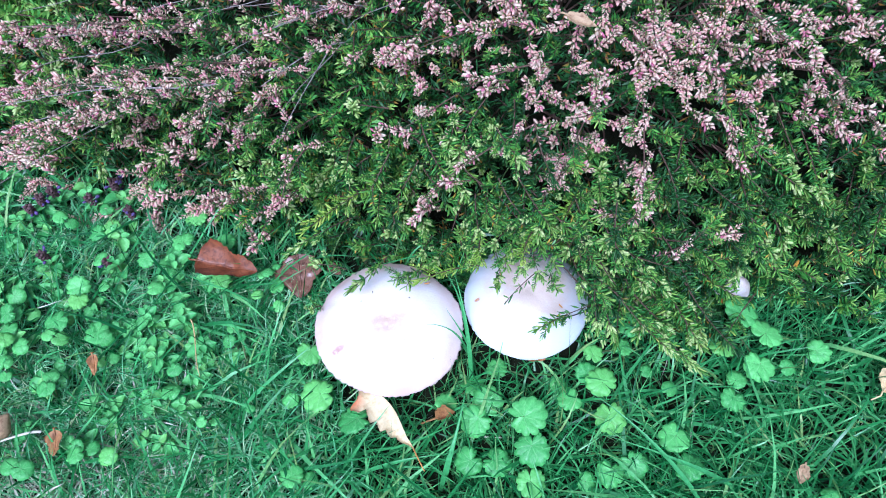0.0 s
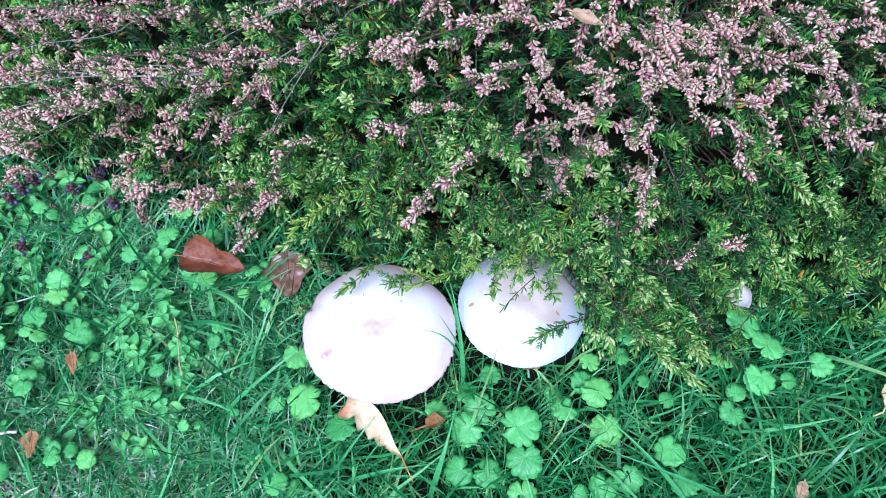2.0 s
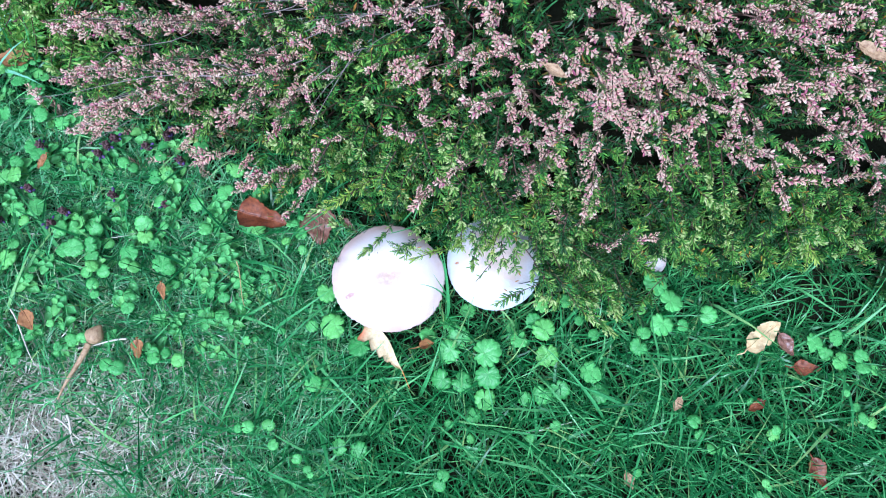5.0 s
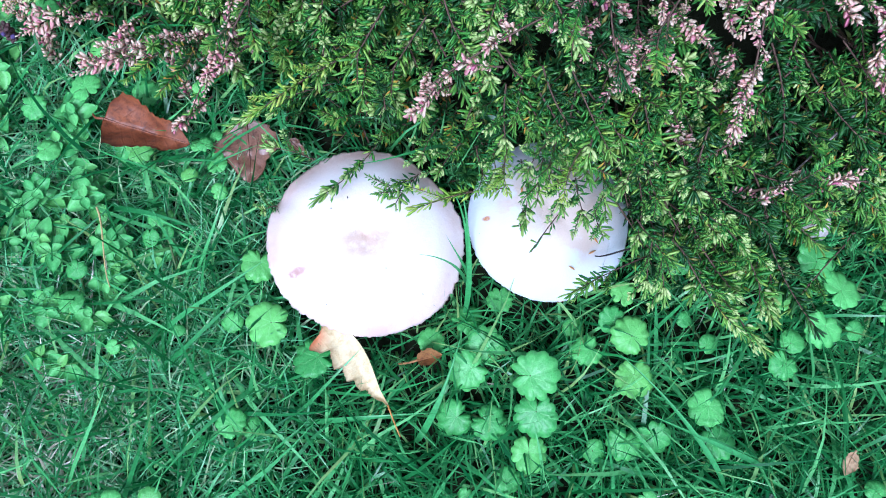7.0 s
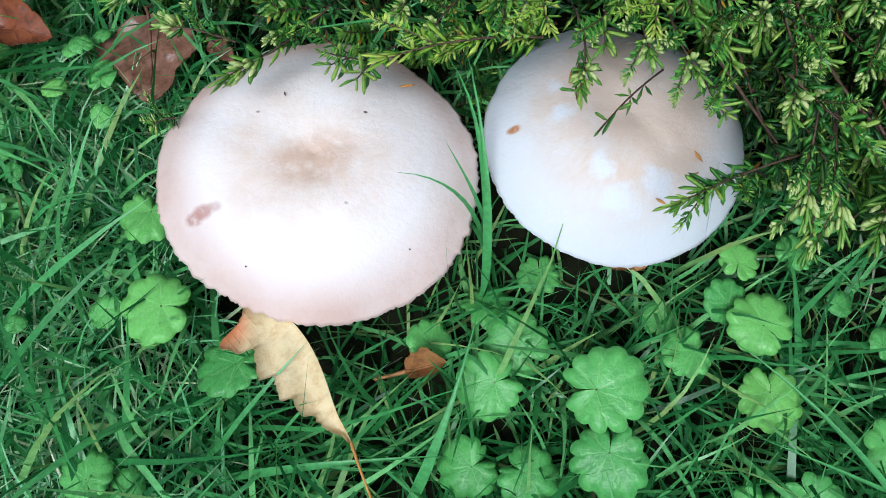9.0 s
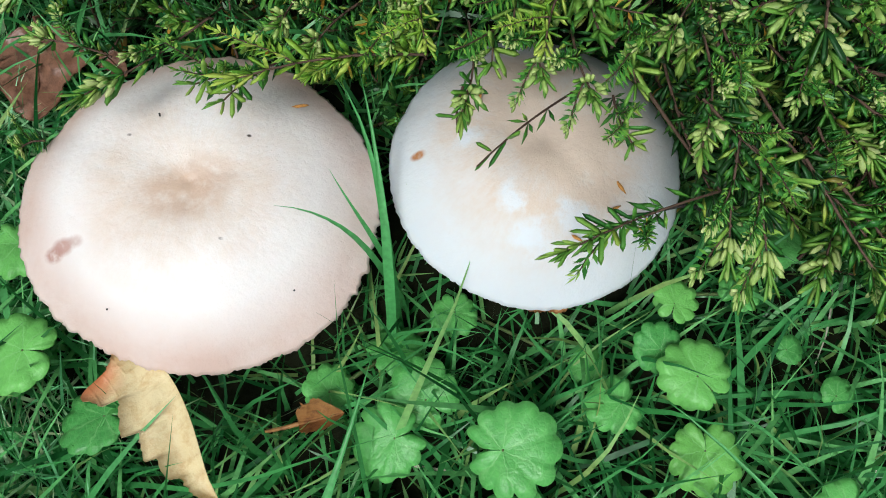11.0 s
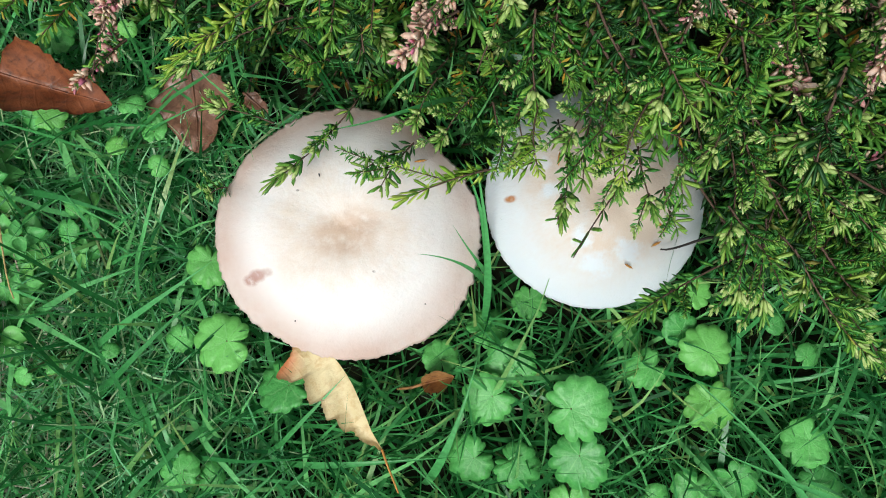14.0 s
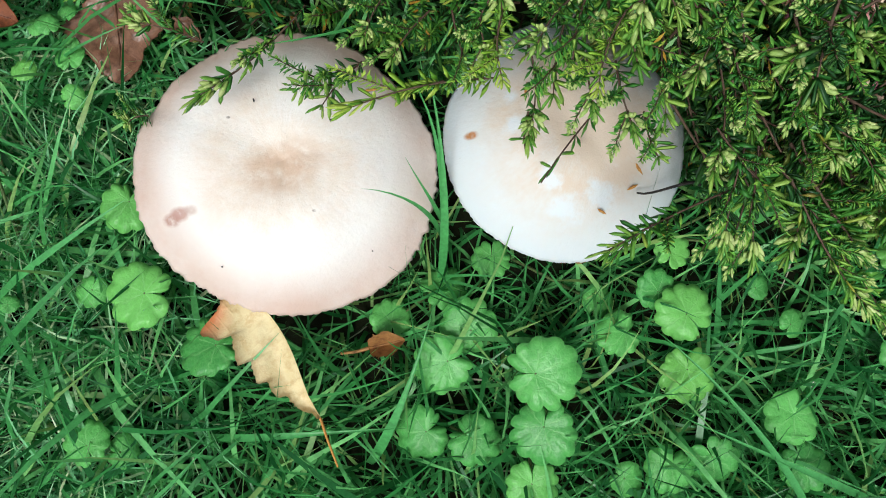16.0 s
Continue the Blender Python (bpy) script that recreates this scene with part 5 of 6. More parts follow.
ground_ivy([(0.0710, -0.1760, 0.022, 0.0048, 269)], IV)
ground_ivy([(0.1287, -0.1738, 0.022, 0.0047, 346), (0.1538, -0.1615, 0.026, 0.0060, 228)], IV)
ground_ivy([(-0.0568, -0.1858, 0.026, 0.0087, 99), (-0.0366, -0.1888, 0.026, 0.0095, 259)], IV)
ground_ivy([(-0.1252, -0.1671, 0.024, 0.0065, 331), (-0.1204, -0.1857, 0.024, 0.0058, 140)], IV)
ground_ivy([(-0.0958, -0.1978, 0.024, 0.0054, 259)], IV)
ground_ivy([(-0.1868, 0.0661, 0.034, 0.0096, 40), (-0.2146, 0.0522, 0.03, 0.0082, 259)], IV)
ground_ivy([(-0.1506, 0.0639, 0.034, 0.0084, 334)], IV)
ground_ivy([(-0.4027, 0.2067, 0.03, 0.0077, 58), (-0.3846, 0.2038, 0.03, 0.0067, 305)], IV)
ground_ivy([(-0.3695, 0.2692, 0.03, 0.0074, 7)], IV)
ground_ivy([(-0.5414, 0.2323, 0.03, 0.0073, 342)], IV)
ground_ivy([(-0.5314, 0.0516, 0.03, 0.0077, 2), (-0.5117, 0.0244, 0.03, 0.0079, 171)], IV)
ground_ivy([(-0.4907, 0.0666, 0.03, 0.0090, 351)], IV)
ground_ivy([(-0.4200, 0.0577, 0.03, 0.0075, 259)], IV)
ground_ivy([(-0.3326, 0.0292, 0.03, 0.0081, 167)], IV)
ground_ivy([(-0.4514, -0.0608, 0.028, 0.0091, 61), (-0.4389, -0.0783, 0.026, 0.0068, 241), (-0.4227, -0.0715, 0.026, 0.0078, 302)], IV)
ground_ivy([(-0.1785, -0.0620, 0.028, 0.0078, 354), (-0.1796, -0.0438, 0.028, 0.0065, 174)], IV)
ground_ivy([(-0.2350, -0.0171, 0.028, 0.0064, 269)], IV)
ground_ivy([(-0.3129, -0.0876, 0.026, 0.0060, 335)], IV)
ground_ivy([(-0.1371, -0.0113, 0.028, 0.0060, 3), (-0.1394, -0.0239, 0.028, 0.0059, 183)], IV)
ground_ivy([(-0.0725, -0.0777, 0.026, 0.0056, 321)], IV)


def place_ivy(n, xs, ys, sizes, seed):
    r = np.random.default_rng(seed)
    made = 0
    while made < n:
        x, y = r.uniform(*xs), r.uniform(*ys)
        if y > front_edge(x) - 0.005 or under_cap(np.array([x]), np.array([y]), 1.1)[0] or dry_patch(x, y) > 0.25:
            continue
        made += 1
        rr = r.uniform(*sizes)
        a = r.uniform(0, 360)
        b = radians(a)
        ground_ivy([(x, y, r.uniform(0.022, 0.036), rr, a), (x + 1.6 * rr * math.sin(b), y - 1.6 * rr * math.cos(b), r.uniform(0.02, 0.034), rr * r.uniform(0.7, 1.0), a + 180)][: 1 + int(r.random() < 0.7)], IV)


place_ivy(80, (-0.72, -0.15), (-0.02, 0.30), (0.006, 0.0105), 21)
place_ivy(30, (-0.55, -0.13), (-0.12, 0.03), (0.004, 0.008), 22)
place_ivy(14, (-0.20, 0.60), (-0.30, -0.16), (0.004, 0.007), 23)
place_ivy(8, (0.45, 0.70), (-0.20, -0.04), (0.005, 0.009), 24)


def oval_leaf_mesh(seed):
    r = np.random.default_rng(seed)
    n, m = 8, 3
    t = np.linspace(0, 1, n)
    w = 0.36 * np.sin(np.pi * t ** 0.8) ** 0.8 + 0.01
    c = np.linspace(-1, 1, m)
    x = w[:, None] * c[None]
    y = np.repeat(t[:, None], m, 1)
    z = 0.16 * np.abs(c)[None] * w[:, None] * 2 - 0.30 * (t[:, None] ** 2) + 0.02 * np.sin(9 * y + seed) + 0.14 * t[:, None]
    v = np.stack([x, y, z], -1).reshape(-1, 3)
    i = np.arange(n * m).reshape(n, m)
    q = np.stack([i[:-1, :-1], i[:-1, 1:], i[1:, 1:], i[1:, :-1]], -1).reshape(-1, 4)
    h = Heap()
    edge = np.concatenate([i[:-1, 0], i[-1, :-1], i[::-1, -1][:-1], i[0, ::-1][:-1]])
    nxt = np.roll(edge, -1)
    h.add(np.concatenate([v, v - [0, 0, 0.03]]), {4: np.concatenate([q, q[:, ::-1] + n * m, np.stack([edge, edge + n * m, nxt + n * m, nxt], -1)])})
    return h.mesh("leaf", SMALL_LEAF)


OVAL = [oval_leaf_mesh(s) for s in range(4)]


def herb(seed, flowering_head=False):
    """A small upright lawn herb: pairs of oval leaves up a short stem."""
    r = np.random.default_rng(seed)
    ob = thing("selfheal", "small lawn herb with paired bright green oval leaves" if not flowering_head else "self-heal with a dark head and violet petals in the lawn", "herb", group="herbs in the lawn")
    top = r.uniform(0.026, 0.036)
    h = Heap()
    h.add(*tube([(0, 0, 0), (0.001, 0, top * 0.5), (0, 0.001, top)], [0.0009, 0.0008, 0.0006], 5))
    part("stem", h, STALK, ob)
    for i, (z, size) in enumerate(((top * 0.6, 0.0135), (top * 0.85, 0.012), (top, 0.008))):
        for k in range(2):
            size_ = size * r.uniform(0.8, 1.15)
            m = Matrix.Translation((0, 0, z)) @ Euler((r.uniform(-0.05, 0.35), r.normal(0, 0.15), i * 1.57 + k * 3.14 + r.normal(0, 0.25))).to_matrix().to_4x4() @ Matrix.Diagonal((size_, size_, size_, 1))
            part("leaf", OVAL[int(r.integers(4))], None, ob, m=m)
    if flowering_head:
        h = Heap()
        b = spindle(0.006, 0.0022, [(0.2, 0.7), (0.5, 1), (0.8, 0.8)], 6)
        k = 26
        a = np.arange(k) * 2.4
        zz = np.linspace(0.0, 0.012, k)
        d = np.stack([np.cos(a), np.sin(a), np.full(k, 0.5)], -1)
        h.add_many(b, mats_of(np.stack([0 * a, 0 * a, top + zz], -1), d, a, np.full(k, 0.75)))
        head = part("flower_head", h, PURPLE_HEAD, ob, "dark purple brown flower head")
        p = Heap()
        k = 3
        a = r.uniform(0, 6.28, k)
        d = np.stack([np.cos(a), np.sin(a), np.full(k, 0.8)], -1)
        p.add_many(spindle(0.008, 0.0022, [(0.3, 0.5), (0.7, 1.0)], 5, 0.3), mats_of(np.stack([0.003 * np.cos(a), 0.003 * np.sin(a), top + r.uniform(0.004, 0.012, k)], -1), d, a, r.uniform(0.6, 1.0, k)))
        part("petals", p, VIOLET, head, "violet petals")
    return ob


HERBS = [herb(s) for s in range(5)]
HEADS = [herb(60 + s, True) for s in range(2)]


def strew(kinds, n, xs, ys, seed, size=(0.7, 1.25)):
    r = np.random.default_rng(seed)
    made = 0
    while made < n:
        x, y = r.uniform(*xs), r.uniform(*ys)
        if y > front_edge(x) - 0.005 or dry_patch(x, y) > 0.25 or under_cap(np.array([x]), np.array([y]), 1.1)[0]:
            continue
        m = pose(x, y, ground_height(x, y) + r.uniform(-0.012, 0.002), r.normal(0, 8), r.normal(0, 8), r.uniform(0, 360))
        ob = kinds[int(r.integers(len(kinds)))]
        if made < len(kinds):
            kinds[made].matrix_world = m
        else:
            copy_thing(ob, m @ Matrix.Scale(1.0, 4))
        made += 1


strew(HERBS, 120, (-0.60, -0.15), (-0.03, 0.28), 31)
strew(HERBS[:], 40, (-0.42, -0.14), (-0.10, 0.02), 32)
strew(HEADS, 14, (-0.46, -0.16), (0.03, 0.17), 33)


# ---- fallen leaves and twigs ----
def fallen_leaf(name, mat, label, at, size, turn, tilt=(0, 0), curl=0.0, fold=0.0, teeth=0, torn=0.0, slim=0.5, tail=0.25, seed=0, cup=0.0, taper=0.25):
    """A dead leaf along its local y, size long, with a stalk; curl bends it lengthwise, fold and cup across."""
    r = np.random.default_rng(seed)
    n, m = 33, 13
    t = np.linspace(0, 1, n)
    w = slim * 0.5 * np.sin(np.pi * np.clip(t, 0.001, 1) ** 0.75) ** 0.7 * (1 - taper * t)
    w = w * (1 + 0.22 * np.sin(7 * t + seed) * np.sin(3 * t) + r.normal(0, 0.05, n))
    tooth = (1 - 0.24 * ((t * teeth) % 1.0)) if teeth else np.ones(n)
    wl = w * tooth * (1 - torn * np.clip(np.sin(5 * t + seed) + r.normal(0, 0.3, n), 0, 1))
    wr = w * tooth * (1 - torn * np.clip(np.sin(4 * t + 2 + seed) + r.normal(0, 0.3, n), 0, 1))
    c = np.linspace(-1, 1, m)
    x = np.where(c[None] < 0, c[None] * wl[:, None], c[None] * wr[:, None])
    bend = curl * (t - 0.5)
    y0 = np.cumsum(np.cos(bend * 2)) / n
    z0 = np.cumsum(np.sin(bend * 2)) / n
    y = np.repeat(y0[:, None], m, 1)
    z = z0[:, None] + fold * np.abs(x) + cup * x * x * 3
    z = z + 0.012 * np.sin(12 * x / max(slim, 0.1) + 9 * t[:, None] + seed) + 0.008 * np.sin(31 * t)[:, None] * np.abs(c)[None]
    z = z + 0.05 * np.array([[noise.noise(Vector((float(q[0]) * 6 + seed, float(q[1]) * 5, 0.5))) for q in zip(xr, yr)] for xr, yr in zip(x, y)])
    v = np.stack([x, y, z - z.min()], -1).reshape(-1, 3) * size
    i = np.arange(n * m).reshape(n, m)
    q = np.stack([i[:-1, :-1], i[:-1, 1:], i[1:, 1:], i[1:, :-1]], -1).reshape(-1, 4)
    edge = np.concatenate([i[:-1, 0], i[-1, :-1], i[::-1, -1][:-1], i[0, ::-1][:-1]])
    nxt = np.roll(edge, -1)
    h = Heap()
    h.add(np.concatenate([v, v - [0, 0, 0.0004]]), {4: np.concatenate([q, q[:, ::-1] + n * m, np.stack([edge, edge + n * m, nxt + n * m, nxt], -1)])})
    ob = thing(name, label, "fallen leaf", at, "fallen leaves")
    ob.matrix_world = pose(*at, tilt[0], tilt[1], turn)
    part("blade", h, mat, ob)
    s = Heap()
    z1 = v.reshape(n, m, 3)[0, m // 2, 2]
    s.add(*tube([(0, 0.02 * size, z1), (0.02 * size, -0.4 * tail * size, z1 + 0.001), (-0.02 * size, -tail * size, max(z1 - 0.002, 0.0))], [0.0008, 0.0007, 0.0006], 5))
    rib = Heap()
    part("leaf_stalk", s, mat, ob)
    mid_line = v.reshape(n, m, 3)[::3, m // 2] + [0, 0, 0.0003]
    rib.add(*tube(mid_line, np.linspace(0.0007, 0.0002, len(mid_line)), 5))
    part("midrib", rib, mat, ob, "raised midrib")
    return ob


def torn_leaf(label, a, b, width, rise):
    """Half of a toothed leaf, torn along its midrib: one edge smooth, the other in ragged teeth."""
    r = np.random.default_rng(4)
    n, m = 85, 9
    t = np.linspace(0, 1, n)
    a, b = np.asarray(a, float), np.asarray(b, float)
    d = (b - a) / np.linalg.norm(b - a)
    right = np.array([-d[1], d[0], 0])
    along = np.clip((t - 0.2) / 0.8, 0, 1)
    smooth_edge = width * (0.28 * np.sin(np.pi * along) - 0.06) * (1 - along ** 1.6) * np.minimum(1, 0.55 + 2.2 * t)
    reach = width * (1 - along ** 2.2) * np.minimum(1, 0.35 + 3.0 * t)
    toothed = reach * (1 - 0.30 * (1 - (along * 5.2 + 0.15 * np.sin(9 * t)) % 1.0)) + r.normal(0, 0.00025, n)
    toothed = toothed + width * 0.34 * np.exp(-((t - 0.26) / 0.055) ** 2)
    toothed[-1] = 0.0004
    c = np.linspace(0, 1, m)
    x = -toothed[:, None] + (toothed + np.maximum(smooth_edge, 0.0004))[:, None] * c[None]
    p = a + (b - a) * t[:, None]
    v = p[:, None] + right * x[..., None]
    v[..., 2] += rise * np.sin(np.pi * t)[:, None] + 0.0025 * (c[None] - 0.5) ** 2 * 4 + 0.0007 * np.sin(60 * x / width * 0.2 + 11 * t[:, None])
    v = v.reshape(-1, 3)
    i = np.arange(n * m).reshape(n, m)
    q = np.stack([i[:-1, :-1], i[:-1, 1:], i[1:, 1:], i[1:, :-1]], -1).reshape(-1, 4)
    edge = np.concatenate([i[:-1, 0], i[-1, :-1], i[::-1, -1][:-1], i[0, ::-1][:-1]])
    nxt = np.roll(edge, -1)
    ob = thing("fallen_leaf", label, "fallen leaf", tuple(a), "fallen leaves")
    h = Heap()
    h.add(np.concatenate([v, v - [0, 0, 0.0004]]) - a, {4: np.concatenate([q, q[:, ::-1] + n * m, np.stack([edge, edge + n * m, nxt + n * m, nxt], -1)])})
    part("blade", h, TORN_LEAF, ob)
    tip = Heap()
    tip.add(*tube([b - a, b - a + [0.003, -0.007, 0.002], b - a + [0.0075, -0.0165, 0.004]], [0.0006, 0.0005, 0.0004], 5))
    part("leaf_stalk", tip, DEAD_NEEDLE, ob, "thin orange leaf stalk")


torn_leaf("torn yellow leaf lying under the large cap", (-0.0325, -0.0570, 0.034), (0.0020, -0.1130, 0.040), 0.0195, 0.004)
fallen_leaf("fallen_leaf", RUSSET_LEAF, "curled wet russet leaf on the grass", (-0.171, 0.044, 0.036), 0.054, 256, (0, 4), 0.3, 0.55, 0, 0.06, 0.62, 0.12, 7, 0.6)
fallen_leaf("fallen_leaf", BROWN_LEAF, "flat wet brown leaf behind the large cap", (-0.092, 0.054, 0.024), 0.040, 188, (-4, 5), 0.15, 0.12, 0, 0.12, 0.92, 0.1, 12, 0.0, 0.05)
fallen_leaf("fallen_leaf", BROWN_LEAF, "small brown leaf shred beside the heather", (-0.066, 0.042, 0.026), 0.014, 230, (0, 4), 0.2, 0.2, 0, 0.1, 0.7, 0.1, 14)
fallen_leaf("fallen_leaf", ORANGE_LEAF, "small curled orange brown leaf in the grass", (0.0180, -0.0870, 0.020), 0.0160, 285, (8, 0), 0.5, 0.9, 0, 0.05, 0.7, 0.7, 3, 1.5)
fallen_leaf("fallen_leaf", YELLOW_LEAF, "clean yellow lobed leaf on the grass", (0.3445, -0.0830, 0.032), 0.050, 306, (-4, 3), 0.12, 0.06, 0, 0.22, 0.54, 0.2, 21)
fallen_leaf("fallen_leaf", BROWN_LEAF, "dull brown leaf beside ground ivy", (0.383, -0.064, 0.028), 0.027, 208, (0, 8), 0.3, 0.3, 0, 0.15, 0.6, 0.2, 23)
fallen_leaf("fallen_leaf", RUSSET_LEAF, "dark russet leaf under grass blades", (0.394, -0.098, 0.026), 0.030, 268, (0, 3), 0.2, 0.3, 0, 0.1, 0.55, 0.2, 25)
fallen_leaf("fallen_leaf", PALE_LEAF, "crumpled pale pink brown leaf on the lawn", (0.497, -0.158, 0.034), 0.042, 205, (6, 8), 0.8, 0.6, 0, 0.2, 0.62, 0.2, 31, 0.8)
fallen_leaf("fallen_leaf", RUSSET_LEAF, "dark red leaf at the heather's edge", (0.565, -0.040, 0.03), 0.034, 160, (0, 0), 0.4, 0.5, 0, 0.1, 0.6, 0.1, 33)
fallen_leaf("fallen_leaf", ORANGE_LEAF, "small orange leaf on the lawn", (0.557, -0.165, 0.03), 0.024, 140, (0, 5), 0.4, 0.4, 0, 0.1, 0.6, 0.1, 35)
fallen_leaf("fallen_leaf", RUSSET_LEAF, "dark brown leaf sunk in the grass", (0.407, -0.185, 0.022), 0.034, 200, (0, 0), 0.3, 0.4, 0, 0.1, 0.55, 0.1, 37)
fallen_leaf("fallen_leaf", RUSSET_LEAF, "small russet leaf in the grass", (0.362, -0.133, 0.027), 0.020, 120, (0, 5), 0.4, 0.5, 0, 0.1, 0.6, 0.1, 39)
fallen_leaf("fallen_leaf", PALE_LEAF, "small brown leaf scrap in the grass", (0.279, -0.131, 0.027), 0.016, 150, (0, 5), 0.4, 0.5, 0, 0.1, 0.6, 0.1, 41)
fallen_leaf("fallen_leaf", PALE_LEAF, "pale leaf scrap deep in the grass", (0.222, -0.203, 0.023), 0.018, 200, (0, 5), 0.4, 0.5, 0, 0.1, 0.6, 0.1, 42)
fallen_leaf("fallen_leaf", ORANGE_LEAF, "folded orange brown leaf on the lawn", (-0.421, -0.005, 0.032), 0.030, 200, (0, 5), 0.3, 0.8, 0, 0.05, 0.5, 0.6, 43)
fallen_leaf("fallen_leaf", ORANGE_LEAF, "long orange brown leaf on the lawn", (-0.482, -0.006, 0.030), 0.040, 262, (0, 8), 0.3, 0.7, 0, 0.05, 0.3, 0.3, 45)
fallen_leaf("fallen_leaf", BROWN_LEAF, "curled brown leaf among herbs", (-0.493, 0.018, 0.032), 0.026, 190, (0, 5), 0.6, 0.7, 0, 0.05, 0.6, 0.1, 47)
fallen_leaf("fallen_leaf", ORANGE_LEAF, "small orange leaf on the lawn", (-0.372, -0.063, 0.031), 0.024, 215, (0, 5), 0.4, 0.5, 0, 0.1, 0.7, 0.1, 49)
fallen_leaf("fallen_leaf", ORANGE_LEAF, "small orange leaf on the lawn", (-0.258, -0.088, 0.03), 0.020, 190, (0, 5), 0.4, 0.5, 0, 0.1, 0.7, 0.1, 51)
fallen_leaf("fallen_leaf", RUSSET_LEAF, "small red leaf on the thin lawn", (-0.477, -0.124, 0.026), 0.020, 200, (0, 5), 0.4, 0.5, 0, 0.1, 0.6, 0.1, 58)
fallen_leaf("fallen_leaf", ORANGE_LEAF, "orange brown leaf on the thin lawn", (-0.512, -0.058, 0.026), 0.026, 215, (0, 5), 0.4, 0.5, 0, 0.1, 0.6, 0.1, 60)
fallen_leaf("fallen_leaf", ORANGE_LEAF, "orange leaf under the pale heather", (-0.404, 0.205, 0.032), 0.036, 90, (0, 5), 0.3, 0.3, 0, 0.1, 0.7, 0.1, 53)
fallen_leaf("fallen_leaf", PALE_LEAF, "pale brown leaf under the pale heather", (-0.445, 0.218, 0.030), 0.032, 130, (0, 5), 0.3, 0.3, 0, 0.1, 0.7, 0.1, 55)
fallen_leaf("fallen_leaf", ORANGE_LEAF, "small narrow orange leaf among herbs", (-0.240, -0.032, 0.034), 0.018, 195, (0, 5), 0.3, 0.6, 0, 0.1, 0.5, 0.1, 57)
fallen_leaf("fallen_leaf", ORANGE_LEAF, "small orange leaf among herbs", (-0.370, 0.098, 0.036), 0.018, 160, (0, 5), 0.3, 0.6, 0, 0.1, 0.5, 0.1, 59)
fallen_leaf("fallen_leaf", PALE_LEAF, "thin pale leaf caught in the heather", (0.115, 0.133, 0.200), 0.024, 240, (0, 10), 0.5, 0.6, 0, 0.05, 0.4, 0.2, 61)
fallen_leaf("fallen_leaf", ORANGE_LEAF, "orange brown leaf caught in the heather", (0.397, 0.322, 0.205), 0.034, 200, (10, 10), 0.4, 0.5, 0, 0.1, 0.5, 0.1, 63)
fallen_leaf("fallen_leaf", PALE_LEAF, "pale brown leaf caught in the heather", (0.395, 0.170, 0.19), 0.03, 230, (10, 10), 0.5, 0.6, 0, 0.1, 0.5, 0.1, 65)


def dry_seedhead(at, to, label):
    """A papery dry bulb on a pale stalk."""
    ob = thing("dry_seedhead", label, "dry plant", at)
    h = Heap()
    h.add(*spindle(0.022, 0.009, [(0.1, 0.5), (0.3, 0.95), (0.5, 1.0), (0.75, 0.6), (0.9, 0.25)], 12))
    part("bulb", h, PALE_LEAF, ob, "papery brown bulb", m=pose(0, 0, 0.004, 80, 0, 150))
    s = Heap()
    d = np.asarray(to, float) - np.asarray(at, float)
    s.add(*tube(bezier((0, 0, 0.005), d * 0.3 + [0.004, 0, 0.006], d * 0.6 - [0.004, 0, 0], d, 8), np.linspace(0.0035, 0.001, 8), 7))
    part("stalk", s, PALE_LEAF, ob, "dry pale stalk")


dry_seedhead((-0.304, -0.094, 0.027), (-0.330, -0.147, 0.023), "papery dry seed head lying on the lawn")


def twig(a, b, radius, mat, label):
    ob = thing("twig", label, "twig", a, "twigs on the lawn")
    h = Heap()
    d = np.asarray(b, float) - np.asarray(a, float)
    h.add(*tube(bezier((0, 0, 0), d * 0.3 + [0.003, 0.004, 0.003], d * 0.7 - [0.002, 0.003, 0], d, 9), np.linspace(radius, radius * 0.5, 9), 6))
    part("stick", h, mat, ob)


twig((-0.432, -0.008, 0.034), (-0.415, 0.035, 0.036), 0.0011, STRAW, "pale dry stalk lying on the herbs")
twig((-0.330, -0.165, 0.024), (-0.300, -0.185, 0.026), 0.0012, STRAW, "pale dry stalk on the bare patch")
twig((-0.318, -0.162, 0.026), (-0.308, -0.190, 0.024), 0.0014, STRAW, "pale dry stalk on the bare patch")
twig((-0.27, -0.088, 0.028), (-0.315, -0.098, 0.028), 0.0011, STRAW, "pale dry stalk in the grass")
twig((-0.385, -0.062, 0.03), (-0.355, -0.115, 0.026), 0.0009, STRAW, "thin pale stalk in the grass")
twig((-0.166, -0.010, 0.044), (-0.155, -0.054, 0.040), 0.0006, DRY_STALK, "thin straw coloured grass stalk")


# ---- grass around the caps ----
def blade(points, width, label):
    """One broad grass blade along a curve."""
    p = bezier(*points, 12)
    d = np.gradient(p, axis=0)
    side = np.cross(d, [0, 0, 1.0])
    side /= np.linalg.norm(side, axis=1, keepdims=True)
    t = np.linspace(0, 1, 12)
    w = width * 0.5 * (1 - t ** 3) * (0.6 + 0.4 * np.sin(np.pi * np.minimum(t * 1.4, 1)))
    v = np.concatenate([p - side * w[:, None], p + [0, 0, -0.15 * width], p + side * w[:, None]])
    k = np.arange(11)
    h = Heap()
    h.add(v, {4: np.concatenate([np.stack([a * 12 + k, (a + 1) * 12 + k, (a + 1) * 12 + k + 1, a * 12 + k + 1], -1) for a in (0, 1)])})
    tagged(part("grass_blade", h, GRASS, None), label, "grass blade", "single grass blades")


blade(((0.046, -0.062, 0.0), (0.046, -0.052, 0.05), (0.044, -0.02, 0.066), (0.034, 0.010, 0.078)), 0.0034, "broad green grass blade between the two caps")
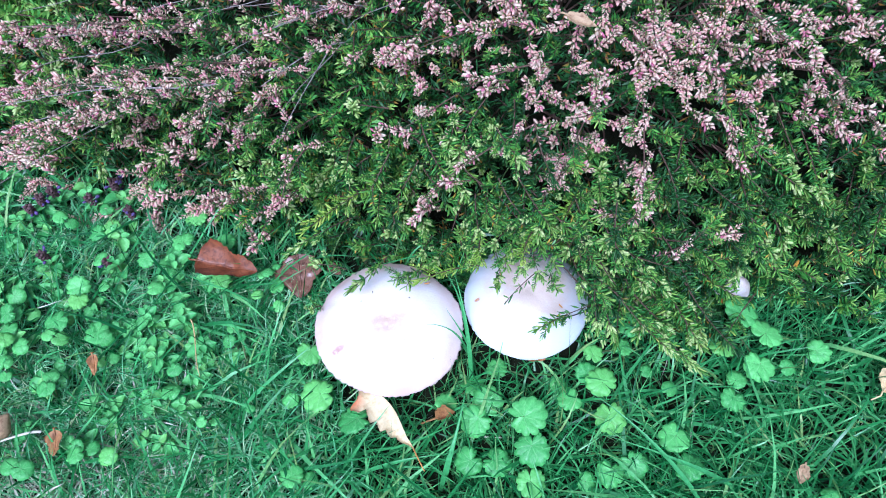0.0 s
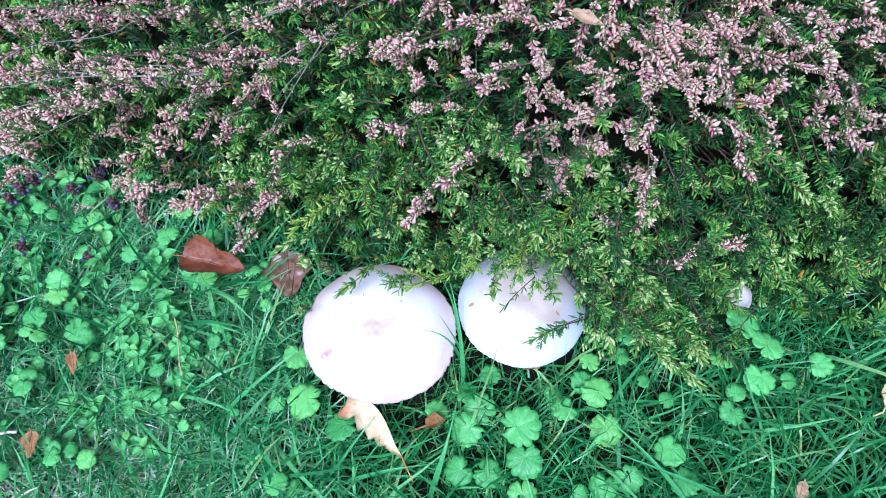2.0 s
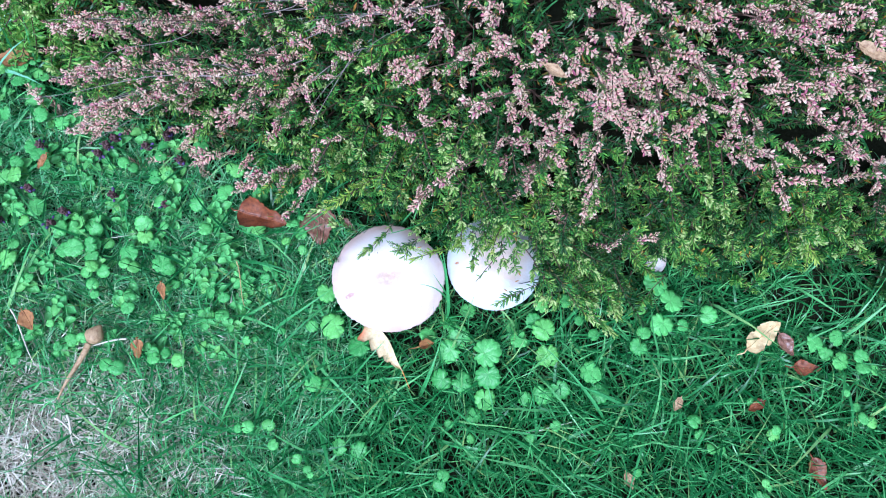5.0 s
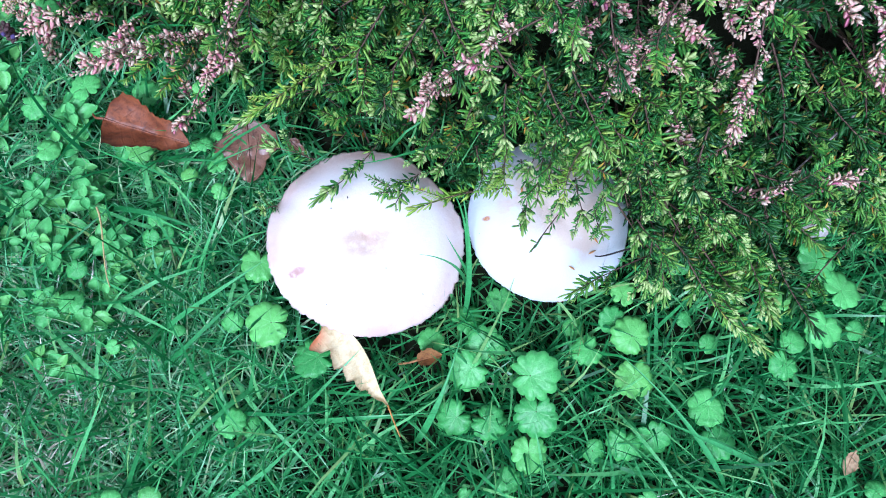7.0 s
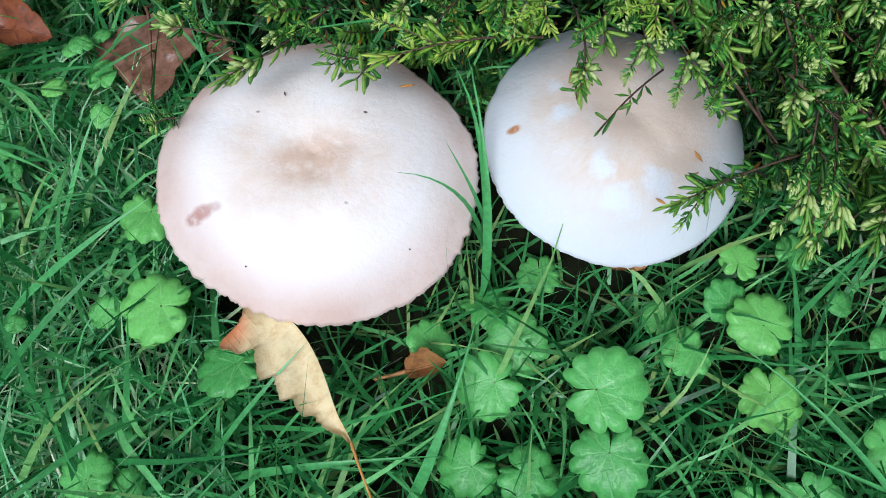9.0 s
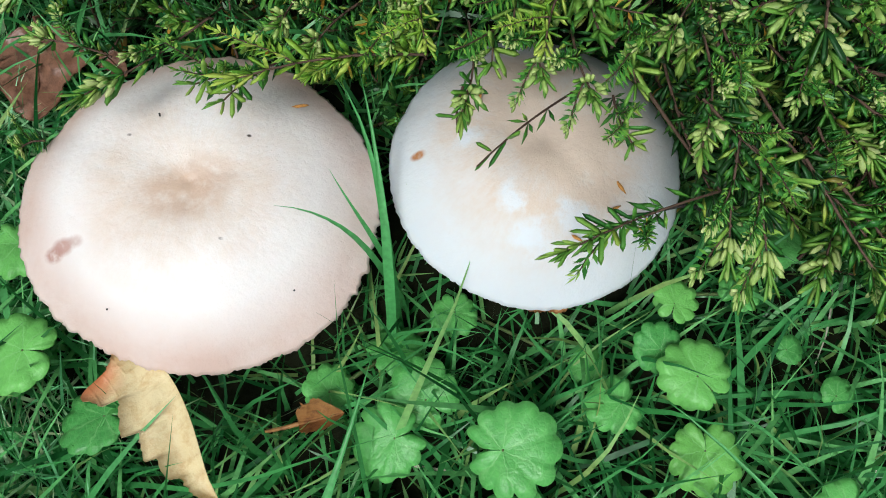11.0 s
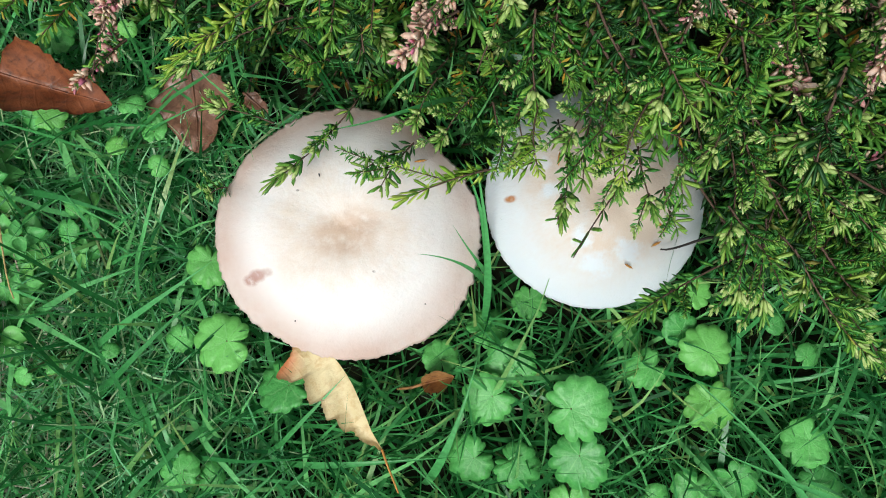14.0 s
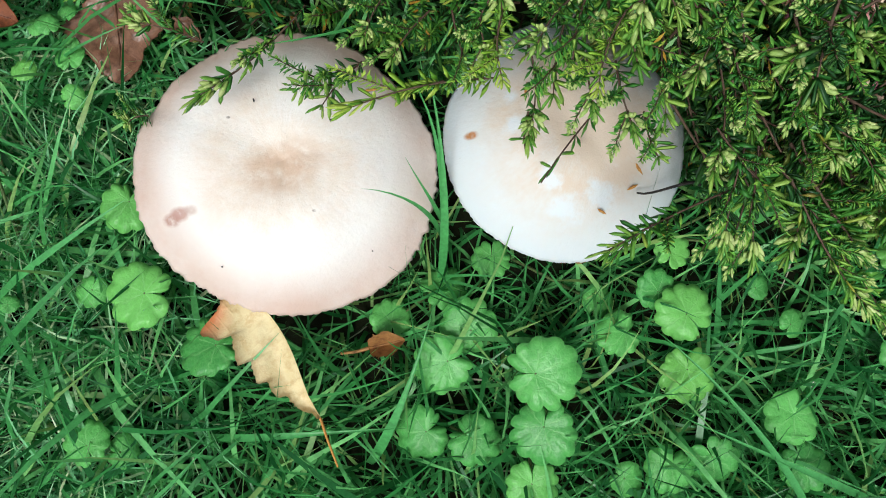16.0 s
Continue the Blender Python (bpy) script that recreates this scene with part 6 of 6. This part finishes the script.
blade(((0.049, -0.052, 0.0), (0.044, -0.046, 0.05), (0.044, -0.01, 0.07), (0.028, 0.004, 0.082)), 0.0030, "green grass blade between the two caps")
blade(((0.048, -0.044, 0.0), (0.044, -0.042, 0.06), (0.034, -0.034, 0.075), (0.014, -0.0335, 0.0745)), 0.0022, "thin grass blade lying on the large cap")
blade(((0.049, -0.040, 0.0), (0.045, -0.04, 0.06), (0.036, -0.034, 0.07), (0.028, -0.022, 0.076)), 0.0020, "thin grass blade bent over the large cap")
blade(((0.040, 0.045, 0.0), (0.03, 0.04, 0.07), (0.008, 0.015, 0.082), (-0.026, 0.012, 0.079)), 0.0026, "green grass blade over the large cap's rim")
blade(((0.02, -0.135, 0.0), (0.022, -0.13, 0.03), (0.033, -0.11, 0.045), (0.042, -0.068, 0.05)), 0.0042, "long broad grass blade beside ground ivy")
blade(((-0.05, -0.125, 0.0), (-0.03, -0.124, 0.035), (0.0, -0.118, 0.04), (0.035, -0.116, 0.036)), 0.0030, "long grass blade across the lawn")
blade(((0.098, -0.13, 0.0), (0.095, -0.12, 0.035), (0.09, -0.10, 0.042), (0.087, -0.082, 0.038)), 0.0026, "grass blade across a ground ivy leaf")
blade(((0.21, -0.16, 0.0), (0.20, -0.15, 0.04), (0.16, -0.10, 0.05), (0.125, -0.075, 0.045)), 0.0034, "long grass blade across ground ivy")
blade(((0.24, -0.145, 0.0), (0.22, -0.14, 0.035), (0.18, -0.125, 0.045), (0.13, -0.105, 0.038)), 0.0034, "long grass blade across ground ivy")
tuft = blades(120, (-0.62, -0.46), (0.16, 0.27), (0.07, 0.14), (0.004, 0.006), (0.4, 1.1), (0.3, 0.9), None, 8)
tagged(part("grass_tuft", tuft, TUFT, None), "tuft of broad bluish grass beside the pale heather", "grass", kind="stuff")


# ---- small litter on and under the caps ----
def dead_needle(x, y, c, turn, mat, label, length=0.0075):
    """A fallen heather needle lying on a cap."""
    cx, cy, R, rim, top = c
    q = math.hypot(x - cx, y - cy) / R
    h = Heap()
    h.add(*spindle(length, 0.00055, [(0.3, 1.0), (0.7, 0.9)], 5))
    z = rim + (top - rim) * (1 - q ** 2.7) - 0.0035 * math.exp(-(q / 0.22) ** 2) + 0.0012
    ob = part("dead_needle", h, mat, None)
    ob.matrix_world = pose(x, y, z, 90, 0, turn) @ Matrix.Scale(1.0 if length > 0.003 else 0.6, 4)
    tagged(ob, label, "needle", "fallen needles")


dead_needle(0.1145, -0.021, SMALL, 215, DEAD_NEEDLE, "orange dead needle on the white cap")
dead_needle(0.1085, -0.027, SMALL, 120, DEAD_NEEDLE, "orange dead needle on the white cap", 0.005)
dead_needle(0.070, 0.004, SMALL, 175, DEAD_NEEDLE, "orange dead needle on the white cap", 0.006)
dead_needle(0.098, -0.034, SMALL, 60, DEAD_NEEDLE, "orange dead needle on the white cap", 0.004)
dead_needle(0.012, 0.006, BIG, 100, DEAD_NEEDLE, "orange dead needle on the large cap", 0.006)
dead_needle(-0.026, -0.001, BIG, 20, DARK_TWIG, "dark speck of litter on the large cap", 0.003)
dead_needle(0.018, -0.052, BIG, 70, DARK_TWIG, "dark speck of litter on the large cap", 0.0012)
dead_needle(-0.034, -0.060, BIG, 10, DARK_TWIG, "dark speck of litter on the large cap", 0.0012)
twig((0.1385, -0.022, 0.058), (0.112, -0.028, 0.0655), 0.0007, DARK_TWIG, "thin black twig on the white cap's edge")
fallen_leaf("fallen_leaf", ORANGE_LEAF, "brown leaf shred beneath the white cap", (0.104, -0.0445, 0.038), 0.020, 95, (-4, 0), 0.2, 0.1, 0, 0.15, 0.8, 0.1, 71)
